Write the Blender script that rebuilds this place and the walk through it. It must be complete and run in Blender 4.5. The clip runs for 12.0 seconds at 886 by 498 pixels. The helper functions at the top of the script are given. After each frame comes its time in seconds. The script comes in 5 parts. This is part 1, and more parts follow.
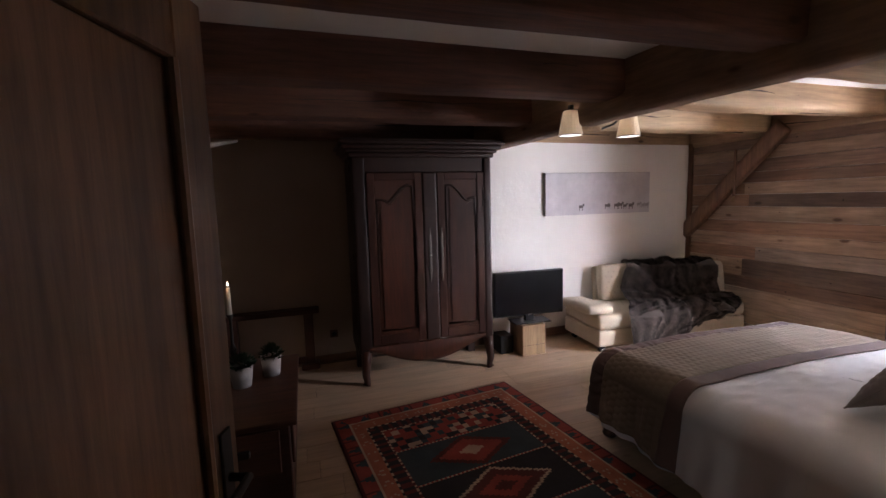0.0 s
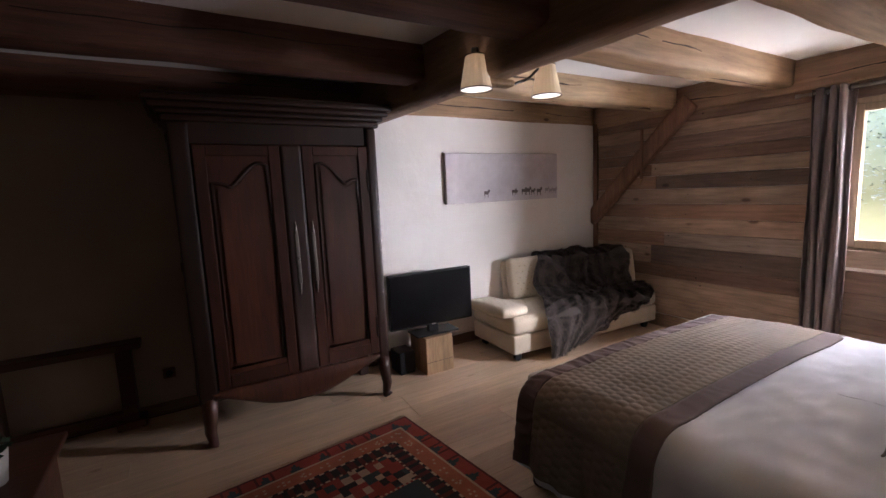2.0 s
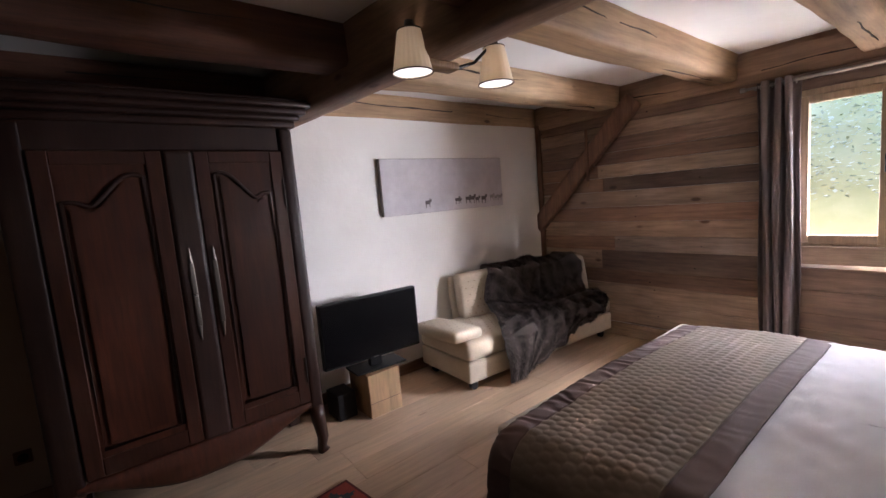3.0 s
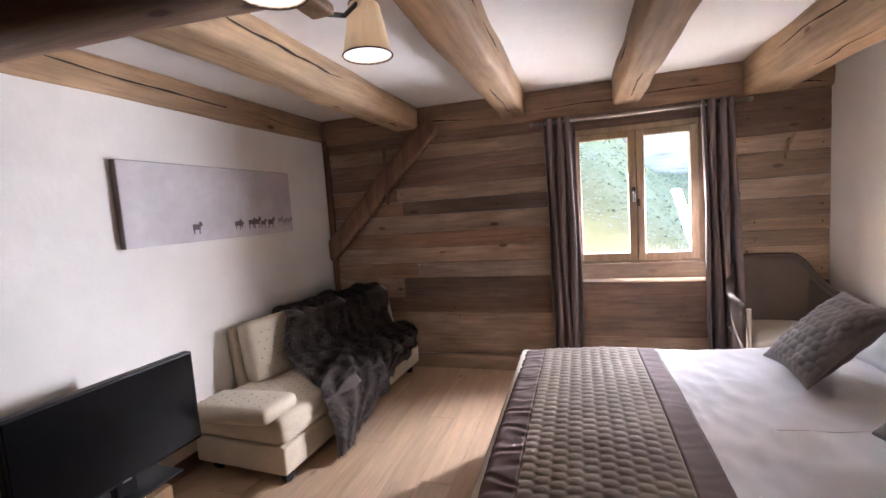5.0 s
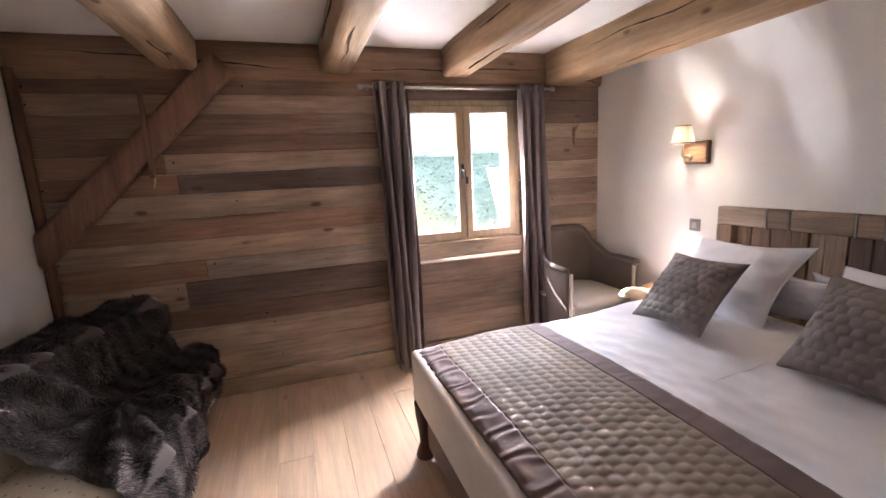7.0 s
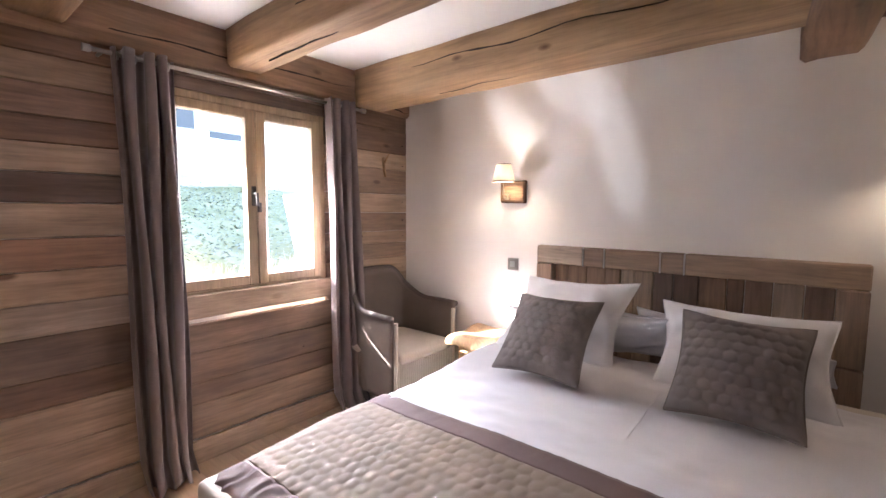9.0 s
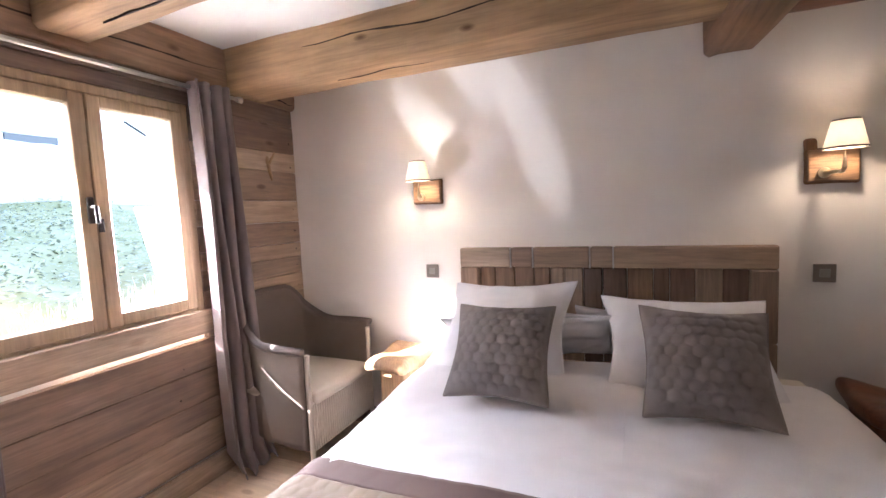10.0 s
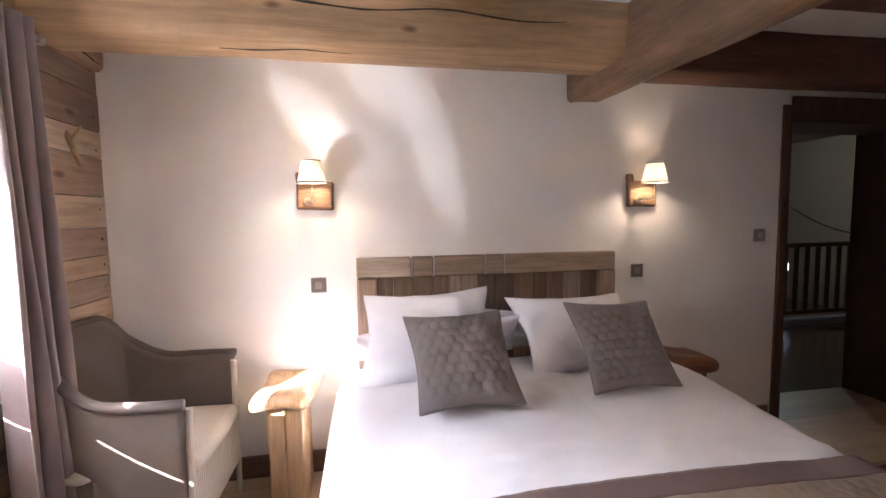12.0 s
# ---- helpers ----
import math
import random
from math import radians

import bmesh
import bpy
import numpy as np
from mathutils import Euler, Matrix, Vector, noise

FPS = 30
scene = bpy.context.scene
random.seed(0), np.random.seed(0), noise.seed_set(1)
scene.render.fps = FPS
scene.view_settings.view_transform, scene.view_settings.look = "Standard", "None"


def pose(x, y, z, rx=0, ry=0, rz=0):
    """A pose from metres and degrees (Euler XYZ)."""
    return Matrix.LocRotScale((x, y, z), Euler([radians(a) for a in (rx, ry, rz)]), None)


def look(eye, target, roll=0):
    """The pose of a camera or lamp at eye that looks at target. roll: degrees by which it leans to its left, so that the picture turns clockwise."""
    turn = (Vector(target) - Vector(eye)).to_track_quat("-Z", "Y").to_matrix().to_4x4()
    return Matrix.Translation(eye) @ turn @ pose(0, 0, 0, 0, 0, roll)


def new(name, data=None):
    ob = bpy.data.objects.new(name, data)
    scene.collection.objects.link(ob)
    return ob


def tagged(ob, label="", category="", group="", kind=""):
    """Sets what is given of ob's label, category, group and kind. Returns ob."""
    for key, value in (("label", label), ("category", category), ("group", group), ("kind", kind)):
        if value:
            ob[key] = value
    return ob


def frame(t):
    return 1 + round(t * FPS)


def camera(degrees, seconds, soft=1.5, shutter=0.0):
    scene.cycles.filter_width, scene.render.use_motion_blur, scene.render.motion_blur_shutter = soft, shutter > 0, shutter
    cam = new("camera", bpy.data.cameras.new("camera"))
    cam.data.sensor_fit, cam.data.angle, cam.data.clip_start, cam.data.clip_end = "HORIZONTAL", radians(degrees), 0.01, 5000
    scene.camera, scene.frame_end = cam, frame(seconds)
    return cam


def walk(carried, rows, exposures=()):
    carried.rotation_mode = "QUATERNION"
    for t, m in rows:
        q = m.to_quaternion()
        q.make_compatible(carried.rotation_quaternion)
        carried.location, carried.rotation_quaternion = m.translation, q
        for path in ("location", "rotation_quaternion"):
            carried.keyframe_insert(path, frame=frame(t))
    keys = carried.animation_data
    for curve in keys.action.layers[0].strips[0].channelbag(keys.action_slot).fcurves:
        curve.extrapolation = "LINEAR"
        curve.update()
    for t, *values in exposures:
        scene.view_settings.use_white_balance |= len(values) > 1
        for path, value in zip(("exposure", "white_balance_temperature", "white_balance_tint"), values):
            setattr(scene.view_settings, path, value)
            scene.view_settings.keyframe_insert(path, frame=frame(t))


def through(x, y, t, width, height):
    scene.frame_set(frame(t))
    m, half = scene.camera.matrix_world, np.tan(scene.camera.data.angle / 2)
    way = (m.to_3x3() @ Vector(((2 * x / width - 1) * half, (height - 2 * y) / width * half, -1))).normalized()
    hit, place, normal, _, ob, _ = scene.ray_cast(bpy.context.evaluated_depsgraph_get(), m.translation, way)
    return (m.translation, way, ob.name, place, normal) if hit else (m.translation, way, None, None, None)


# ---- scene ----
import itertools

cam = camera(91.1, 12.0)
PATH = [
    (0, (0.262, 0.325, 1.679), (0.866, 2.218, 1.452), -1.6),
    (0.5, (0.383, 0.539, 1.645), (1.12, 2.38, 1.388), -1.0),
    (1, (0.523, 0.726, 1.621), (1.362, 2.52, 1.343), -0.4),
    (1.5, (0.606, 0.917, 1.604), (1.534, 2.666, 1.322), -0.6),
    (2, (0.724, 1.121, 1.577), (1.73, 2.831, 1.316), -2.6),
    (2.5, (0.868, 1.327, 1.565), (1.953, 2.989, 1.319), -4.4),
    (4.5, (1.149, 2.195, 1.571), (2.945, 3.056, 1.387), -3.4),
    (5, (1.18, 2.405, 1.558), (3.08, 3.0, 1.37), -4.0),
    (5.5, (1.244, 2.648, 1.558), (3.211, 2.963, 1.378), -3.7),
    (6, (1.338, 2.938, 1.55), (3.327, 2.926, 1.339), -2.8),
    (6.5, (1.534, 3.286, 1.587), (3.478, 2.932, 1.278), -2.9),
    (8.5, (2.272, 3.278, 1.454), (3.794, 1.998, 1.242), -1.0),
    (9, (2.485, 3.273, 1.477), (3.764, 1.745, 1.302), 0.4),
    (9.5, (2.692, 3.212, 1.486), (3.72, 1.503, 1.33), -0.8),
    (10, (2.898, 3.132, 1.483), (3.688, 1.303, 1.312), -2.6),
    (10.5, (3.103, 3.085, 1.477), (3.66, 1.174, 1.282), -3.7),
    (11, (3.338, 3.096, 1.476), (3.601, 1.122, 1.289), -2.4),
    (11.5, (3.564, 3.132, 1.489), (3.527, 1.139, 1.327), -0.6),
    (12, (3.78, 3.157, 1.493), (3.445, 1.191, 1.339), -0.8),
]
walk(cam, [(t, look(eye, target, roll)) for t, eye, target, roll in PATH],
     exposures=[(0, 4.2), (2.5, 4.05), (4.5, 4.2), (6.5, 4.48), (9, 4.63), (12, 4.73)])

# ---- world, sun, lights ----
SUN_WAY = Vector((1.0, 0.97, 0.66)).normalized()
world = bpy.data.worlds.new("world")
scene.world = world
world.use_nodes = True
wn = world.node_tree.nodes
sky = wn.new("ShaderNodeTexSky")
sky.sky_type, sky.sun_disc = "NISHITA", False
sky.sun_elevation = math.asin(SUN_WAY.z)
sky.sun_rotation = math.atan2(SUN_WAY.x, SUN_WAY.y)
wn["Background"].inputs["Strength"].default_value = 0.15
world.node_tree.links.new(sky.outputs[0], wn["Background"].inputs["Color"])
scene.view_settings.use_white_balance = True
scene.view_settings.white_balance_temperature, scene.view_settings.white_balance_tint = 5800, 20


def lamp(name, kind, m, energy, colour, size=0.1, size_y=0.0, angle=0.0):
    data = bpy.data.lights.new(name, kind)
    data.energy, data.color = energy, colour
    if kind == "AREA":
        data.shape, data.size, data.size_y = "RECTANGLE", size, size_y
    elif kind == "SUN":
        data.angle = angle
    else:
        data.shadow_soft_size = size
    ob = new(name, data)
    ob.matrix_world = m
    return ob


lamp("sun", "SUN", look(SUN_WAY * 20, (0, 0, 0)), 4.0, (1.0, 0.94, 0.86), angle=radians(0.5))
SCONCE_W, SPOT_W, CANDLE_W, LANDING_W = 0.2, 0.2, 0.012, 0.9
WARM = (1.0, 0.78, 0.52)
# added area lamps that stand in for sky light in the window's opening: beside its bright south reveal and under its
# head
lamp("window_light", "AREA", look((5.32, 1.53, 1.34), (4.55, 3.1, 0.75)), 4.0, (1.0, 0.97, 0.93), 0.12, 0.5).data.spread = radians(125)
lamp("window_light", "AREA", look((5.36, 1.945, 2.118), (5.3, 1.945, 1.0)), 0.8, (0.93, 0.97, 1.0), 0.95, 0.22)


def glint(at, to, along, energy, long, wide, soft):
    """Added spot lamp standing in for sunlight off the varnished sill: an elliptic beam from a point on it, long in one
    direction.
    """
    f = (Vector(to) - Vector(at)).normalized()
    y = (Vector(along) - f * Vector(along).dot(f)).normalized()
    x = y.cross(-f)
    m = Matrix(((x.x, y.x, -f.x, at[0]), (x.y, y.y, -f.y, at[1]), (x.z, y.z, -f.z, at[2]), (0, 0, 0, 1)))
    ob = lamp("added_glint_spot", "SPOT", m @ Matrix.Diagonal((wide, long, 1, 1)), energy, (1.0, 0.97, 0.93), 0.012)
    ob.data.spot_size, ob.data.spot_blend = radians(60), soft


# No such lamp in the room: four spots imitate reflected sunlight on the wall.
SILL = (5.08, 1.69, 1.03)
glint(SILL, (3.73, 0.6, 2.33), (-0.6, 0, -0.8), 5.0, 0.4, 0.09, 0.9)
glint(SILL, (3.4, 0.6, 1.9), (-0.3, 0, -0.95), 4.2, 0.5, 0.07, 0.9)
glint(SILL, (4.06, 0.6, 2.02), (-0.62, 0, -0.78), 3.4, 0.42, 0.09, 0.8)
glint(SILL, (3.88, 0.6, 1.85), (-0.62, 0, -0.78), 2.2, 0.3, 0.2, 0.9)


# ---- materials ----
def mat(name, colour=(0.5, 0.5, 0.5), rough=0.6, metal=0.0, **more):
    m = bpy.data.materials.new(name)
    m.use_nodes = True
    b = m.node_tree.nodes["Principled BSDF"]
    b.inputs["Base Color"].default_value = (*colour, 1)
    b.inputs["Roughness"].default_value, b.inputs["Metallic"].default_value = rough, metal
    for key, value in more.items():
        b.inputs[key.replace("_", " ")].default_value = value
    return m


def ramp_node(nt, stops, constant=False):
    r = nt.nodes.new("ShaderNodeValToRGB")
    if constant:
        r.color_ramp.interpolation = "CONSTANT"
    while len(r.color_ramp.elements) < len(stops):
        r.color_ramp.elements.new(0.5)
    for e, (p, c) in zip(r.color_ramp.elements, stops):
        e.position, e.color = p, (*c, 1)
    return r


def coords(nt, scale, rnd=True):
    """Object coordinates, scaled, shifted by each object's random value."""
    tc = nt.nodes.new("ShaderNodeTexCoord")
    mp = nt.nodes.new("ShaderNodeMapping")
    mp.inputs["Scale"].default_value = scale
    nt.links.new(tc.outputs["Object"], mp.inputs["Vector"])
    if rnd:
        oi = nt.nodes.new("ShaderNodeObjectInfo")
        mul = nt.nodes.new("ShaderNodeVectorMath")
        mul.operation = "SCALE"
        mul.inputs[0].default_value = (31.0, 17.0, 23.0)
        nt.links.new(oi.outputs["Random"], mul.inputs["Scale"])
        nt.links.new(mul.outputs[0], mp.inputs["Location"])
    return mp


def noise_node(nt, mp, scale, detail=4.0, rough=0.55, dist=0.0):
    n = nt.nodes.new("ShaderNodeTexNoise")
    n.inputs["Scale"].default_value, n.inputs["Detail"].default_value = scale, detail
    n.inputs["Roughness"].default_value, n.inputs["Distortion"].default_value = rough, dist
    nt.links.new(mp.outputs[0], n.inputs["Vector"])
    return n


def mixc(nt, kind, fac, a, b):
    m = nt.nodes.new("ShaderNodeMix")
    m.data_type, m.blend_type = "RGBA", kind
    for k, v in ((0, fac), (6, a), (7, b)):
        if hasattr(v, "links"):
            nt.links.new(v, m.inputs[k])
        elif k == 0:
            m.inputs[k].default_value = v
        else:
            m.inputs[k].default_value = (*v, 1)
    return m.outputs[2]


def bump(nt, height, strength, dist=0.01, normal=None):
    b = nt.nodes.new("ShaderNodeBump")
    b.inputs["Strength"].default_value, b.inputs["Distance"].default_value = strength, dist
    nt.links.new(height, b.inputs["Height"])
    if normal is not None:
        nt.links.new(normal, b.inputs["Normal"])
    return b.outputs[0]


def wood(name, tones, axis=0, rough=0.6, grain=1.0, contrast=0.5, knots=0.5, bumpy=0.4, tone_by_object=True, stainy=0.8):
    """Wood whose grain runs along an axis; tones are base colours, one taken by each object."""
    m = mat(name, tones[0], rough)
    nt = m.node_tree
    b = nt.nodes["Principled BSDF"]
    s = [14.0, 14.0, 14.0]
    s[axis] = 1.0
    mp = coords(nt, [v * grain for v in s])
    fine = noise_node(nt, mp, 5.0, 6.0, 0.65, 0.3)
    broad = noise_node(nt, mp, 0.9, 3.0, 0.5, 0.6)
    s2 = [3.0, 3.0, 3.0]
    s2[axis] = 1.3
    mp2 = coords(nt, s2)
    stain = noise_node(nt, mp2, 1.1, 4.0, 0.6)
    kn = nt.nodes.new("ShaderNodeTexVoronoi")
    kn.inputs["Scale"].default_value = 1.6
    nt.links.new(mp2.outputs[0], kn.inputs["Vector"])
    kr = ramp_node(nt, [(0.0, (1, 1, 1)), (0.055, (1, 1, 1)), (0.11, (0, 0, 0))])
    nt.links.new(kn.outputs["Distance"], kr.inputs[0])
    if tone_by_object and len(tones) > 1:
        oi = nt.nodes.new("ShaderNodeObjectInfo")
        r = ramp_node(nt, [(i / len(tones), t) for i, t in enumerate(tones)], True)
        nt.links.new(oi.outputs["Random"], r.inputs[0])
        base = r.outputs[0]
    else:
        r = ramp_node(nt, [(0.3, tones[0]), (0.7, tones[-1])])
        nt.links.new(stain.outputs["Fac"], r.inputs[0])
        base = r.outputs[0]
    g = ramp_node(nt, [(0.3, (1 - contrast,) * 3), (0.62, (1.12, 1.1, 1.08))])
    nt.links.new(fine.outputs["Fac"], g.inputs[0])
    col = mixc(nt, "MULTIPLY", 1.0, base, g.outputs[0])
    g2 = ramp_node(nt, [(0.3, (1 - contrast * 0.7,) * 3), (0.7, (1.15, 1.13, 1.1))])
    nt.links.new(broad.outputs["Fac"], g2.inputs[0])
    col = mixc(nt, "MULTIPLY", 1.0, col, g2.outputs[0])
    g3 = ramp_node(nt, [(0.35, (0.72, 0.7, 0.7)), (0.65, (1.1, 1.1, 1.1))])
    nt.links.new(stain.outputs["Fac"], g3.inputs[0])
    col = mixc(nt, "MULTIPLY", stainy, col, g3.outputs[0])
    mk = nt.nodes.new("ShaderNodeMath")
    mk.operation = "MULTIPLY"
    mk.inputs[1].default_value = knots
    nt.links.new(kr.outputs[0], mk.inputs[0])
    col = mixc(nt, "MULTIPLY", mk.outputs[0], col, (0.25, 0.18, 0.14))
    nt.links.new(col, b.inputs["Base Color"])
    nt.links.new(bump(nt, fine.outputs["Fac"], bumpy, 0.004), b.inputs["Normal"])
    return m


def cloth(name, colour, scale=400.0, rough=0.9, vary=0.15, sheen=0.0, bumpy=0.3):
    m = mat(name, colour, rough)
    nt = m.node_tree
    b = nt.nodes["Principled BSDF"]
    b.inputs["Sheen Weight"].default_value = sheen
    mp = coords(nt, (1, 1, 1))
    n = noise_node(nt, mp, 6.0, 4.0)
    w = noise_node(nt, mp, scale, 2.0)
    r = ramp_node(nt, [(0.3, tuple(c * (1 - vary) for c in colour)), (0.7, tuple(min(1, c * (1 + vary)) for c in colour))])
    nt.links.new(n.outputs["Fac"], r.inputs[0])
    w2 = ramp_node(nt, [(0.3, (0.85, 0.85, 0.85)), (0.7, (1.1, 1.1, 1.1))])
    nt.links.new(w.outputs["Fac"], w2.inputs[0])
    nt.links.new(mixc(nt, "MULTIPLY", 0.7, r.outputs[0], w2.outputs[0]), b.inputs["Base Color"])
    nt.links.new(bump(nt, w.outputs["Fac"], bumpy, 0.002), b.inputs["Normal"])
    return m


def plaster(name, colour):
    m = mat(name, colour, 0.9)
    nt = m.node_tree
    b = nt.nodes["Principled BSDF"]
    mp = coords(nt, (1, 1, 1), False)
    n = noise_node(nt, mp, 1.3, 5.0)
    f = noise_node(nt, mp, 60.0, 4.0)
    t = noise_node(nt, mp, 5.0, 3.0)
    r = ramp_node(nt, [(0.3, tuple(c * 0.94 for c in colour)), (0.7, tuple(min(1, c * 1.04) for c in colour))])
    nt.links.new(n.outputs["Fac"], r.inputs[0])
    nt.links.new(r.outputs[0], b.inputs["Base Color"])
    n1 = bump(nt, t.outputs["Fac"], 0.25, 0.02)
    nt.links.new(bump(nt, f.outputs["Fac"], 0.25, 0.003, n1), b.inputs["Normal"])
    return m


def glow(name, colour, strength):
    m = mat(name, colour, 0.8)
    b = m.node_tree.nodes["Principled BSDF"]
    b.inputs["Emission Color"].default_value = (*colour, 1)
    b.inputs["Emission Strength"].default_value = strength
    return m


def shade_mat(name, colour, through=0.5):
    """Thin lamp-shade cloth that lets some of its bulb's light through."""
    m = bpy.data.materials.new(name)
    m.use_nodes = True
    nt = m.node_tree
    nt.nodes.remove(nt.nodes["Principled BSDF"])
    d, t, mx = (nt.nodes.new(k) for k in ("ShaderNodeBsdfDiffuse", "ShaderNodeBsdfTranslucent", "ShaderNodeMixShader"))
    d.inputs["Color"].default_value = t.inputs["Color"].default_value = (*colour, 1)
    mx.inputs[0].default_value = through
    nt.links.new(d.outputs[0], mx.inputs[1])
    nt.links.new(t.outputs[0], mx.inputs[2])
    nt.links.new(mx.outputs[0], nt.nodes["Material Output"].inputs["Surface"])
    return m


M_PLASTER = plaster("plaster", (0.8, 0.77, 0.73))
# the cream plaster again, with the dim west half's shade put into its colour
M_PLASTER_DIM = plaster("dimmed_plaster", (0.34, 0.27, 0.21))
M_CEIL = plaster("ceiling_plaster", (0.86, 0.85, 0.83))
BOARD_TONES = [(0.26, 0.165, 0.115), (0.42, 0.29, 0.195), (0.19, 0.135, 0.105), (0.46, 0.345, 0.25), (0.29, 0.195, 0.145), (0.5, 0.36, 0.25), (0.36, 0.22, 0.145), (0.4, 0.32, 0.26)]
M_BOARD = wood("old_board", BOARD_TONES, 1, 0.7, 0.6, 0.36, 0.9, 0.4, stainy=1.0)
PALE_TONES = [(0.45, 0.33, 0.23), (0.22, 0.15, 0.11), (0.54, 0.42, 0.3), (0.27, 0.19, 0.14), (0.47, 0.36, 0.26), (0.34, 0.25, 0.18)]
M_BOARDP = wood("pale_old_board", PALE_TONES, 1, 0.7, 0.6, 0.32, 0.8, 0.4, stainy=1.0)
M_BASEB = wood("skirting_wood", [(0.46, 0.36, 0.26), (0.4, 0.3, 0.21)], 1, 0.6, 1.0, 0.3, 0.3, 0.3)
M_SKIRT = wood("brown_skirting", [(0.2, 0.12, 0.08), (0.17, 0.1, 0.07)], 0, 0.6, 1.0, 0.3, 0.3, 0.3)
M_BEAM = wood("hewn_beam", [(0.44, 0.3, 0.17), (0.38, 0.25, 0.14), (0.48, 0.34, 0.2)], 0, 0.7, 0.5, 0.3, 0.9, 0.6)
M_BEAMY = wood("hewn_beam_cross", [(0.32, 0.205, 0.13), (0.28, 0.175, 0.11)], 1, 0.7, 0.5, 0.32, 0.8, 0.7)
M_BEAMZ = wood("hewn_post", [(0.3, 0.165, 0.1), (0.27, 0.145, 0.085)], 2, 0.7, 0.7, 0.4, 0.8, 0.7)
# copy of the post wood above, darkened to carry the dim half's shade
M_POST_DIM = wood("dimmed_hewn_post", [(0.12, 0.058, 0.035), (0.1, 0.05, 0.03)], 2, 0.75, 0.7, 0.4, 0.8, 0.7)
# shaded copy of the beam wood: colour carries the dimness of the west half
M_BEAM_DIM = wood("dimmed_hewn_beam", [(0.19, 0.082, 0.045), (0.155, 0.067, 0.038)], 0, 0.75, 0.7, 0.4, 0.8, 0.7)
M_CRACK = mat("beam_crack", (0.03, 0.02, 0.015), 0.9)
M_FLOOR = wood("oak_plank", [(0.52, 0.38, 0.26), (0.48, 0.35, 0.235), (0.55, 0.405, 0.28), (0.5, 0.365, 0.25)], 0, 0.38, 0.6, 0.12, 0.5, 0.1, stainy=0.3)
M_WINDOW = wood("window_wood", [(0.45, 0.35, 0.23), (0.41, 0.31, 0.2)], 2, 0.5, 1.0, 0.2, 0.2, 0.2)
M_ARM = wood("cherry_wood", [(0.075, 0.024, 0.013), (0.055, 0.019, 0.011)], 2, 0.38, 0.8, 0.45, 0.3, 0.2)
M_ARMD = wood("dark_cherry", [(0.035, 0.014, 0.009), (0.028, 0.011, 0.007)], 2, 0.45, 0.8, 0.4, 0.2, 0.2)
M_DARKW = wood("dark_wood", [(0.09, 0.035, 0.02), (0.07, 0.028, 0.017)], 0, 0.5, 1.0, 0.35, 0.3, 0.3)
M_DOOR = wood("pine_door", [(0.3, 0.15, 0.075), (0.25, 0.125, 0.062)], 2, 0.5, 0.8, 0.35, 0.7, 0.2)
M_HEADB = wood("headboard_wood", [(0.36, 0.26, 0.18), (0.3, 0.21, 0.15), (0.44, 0.35, 0.27), (0.32, 0.23, 0.16)], 0, 0.75, 0.8, 0.35, 0.6, 0.5)
M_HEADV = wood("headboard_planks", [(0.24, 0.155, 0.1), (0.15, 0.1, 0.075), (0.33, 0.245, 0.18), (0.2, 0.125, 0.085)], 2, 0.75, 0.8, 0.35, 0.6, 0.5)
M_HEADS = wood("headboard_stile", [(0.38, 0.28, 0.2), (0.3, 0.21, 0.15)], 2, 0.75, 0.8, 0.35, 0.6, 0.5)
M_BLOCK = wood("block_wood", [(0.42, 0.28, 0.15), (0.36, 0.23, 0.12)], 2, 0.6, 0.9, 0.3, 0.5, 0.3)
M_PLATE = wood("sconce_plate_wood", [(0.4, 0.25, 0.14), (0.3, 0.17, 0.09)], 0, 0.6, 1.4, 0.5, 0.9, 0.5, tone_by_object=False)
M_BARK = wood("bark", [(0.26, 0.155, 0.09), (0.19, 0.11, 0.065)], 2, 0.9, 0.8, 0.5, 0.3, 0.8)
M_SLAB = wood("slab_wood", [(0.2, 0.085, 0.045), (0.16, 0.065, 0.035)], 0, 0.4, 0.9, 0.4, 0.5, 0.3)
M_LINEN = cloth("white_linen", (0.69, 0.68, 0.705), 500, 0.85, 0.03, 0.1, 0.15)
M_BASEC = cloth("bed_base_brown", (0.2, 0.15, 0.12), 300, 0.9, 0.06)
M_VALANCE = cloth("bed_base_cloth", (0.62, 0.57, 0.5), 400, 0.9, 0.05)
M_RUNNER = cloth("quilted_runner", (0.2, 0.15, 0.105), 500, 0.85, 0.1, 0.05, 0.2)
M_SATIN = cloth("runner_border", (0.13, 0.083, 0.072), 500, 0.88, 0.08, 0.05, 0.15)
M_CUSH = cloth("grey_quilt", (0.2, 0.175, 0.165), 500, 0.7, 0.08, 0.05, 0.2)
M_CURT = cloth("taupe_curtain", (0.18, 0.14, 0.135), 300, 0.85, 0.08, 0.3, 0.3)
M_SOFA = cloth("cream_sofa_cloth", (0.6, 0.52, 0.4), 120, 0.9, 0.06, 0.1, 0.4)
M_DOTS = mat("sofa_dots", (0.32, 0.24, 0.15), 0.9)
M_FUR = cloth("fur_hide", (0.09, 0.07, 0.06), 200, 0.95, 0.3, 0.2)
M_LOOMD = cloth("loom_rim", (0.09, 0.07, 0.06), 300, 0.7, 0.08, 0.0, 0.6)
M_LOOM = cloth("loom_weave", (0.115, 0.09, 0.072), 300, 0.8, 0.08, 0.0, 0.6)
M_LOOML = cloth("loom_seat", (0.45, 0.4, 0.33), 300, 0.9, 0.05)
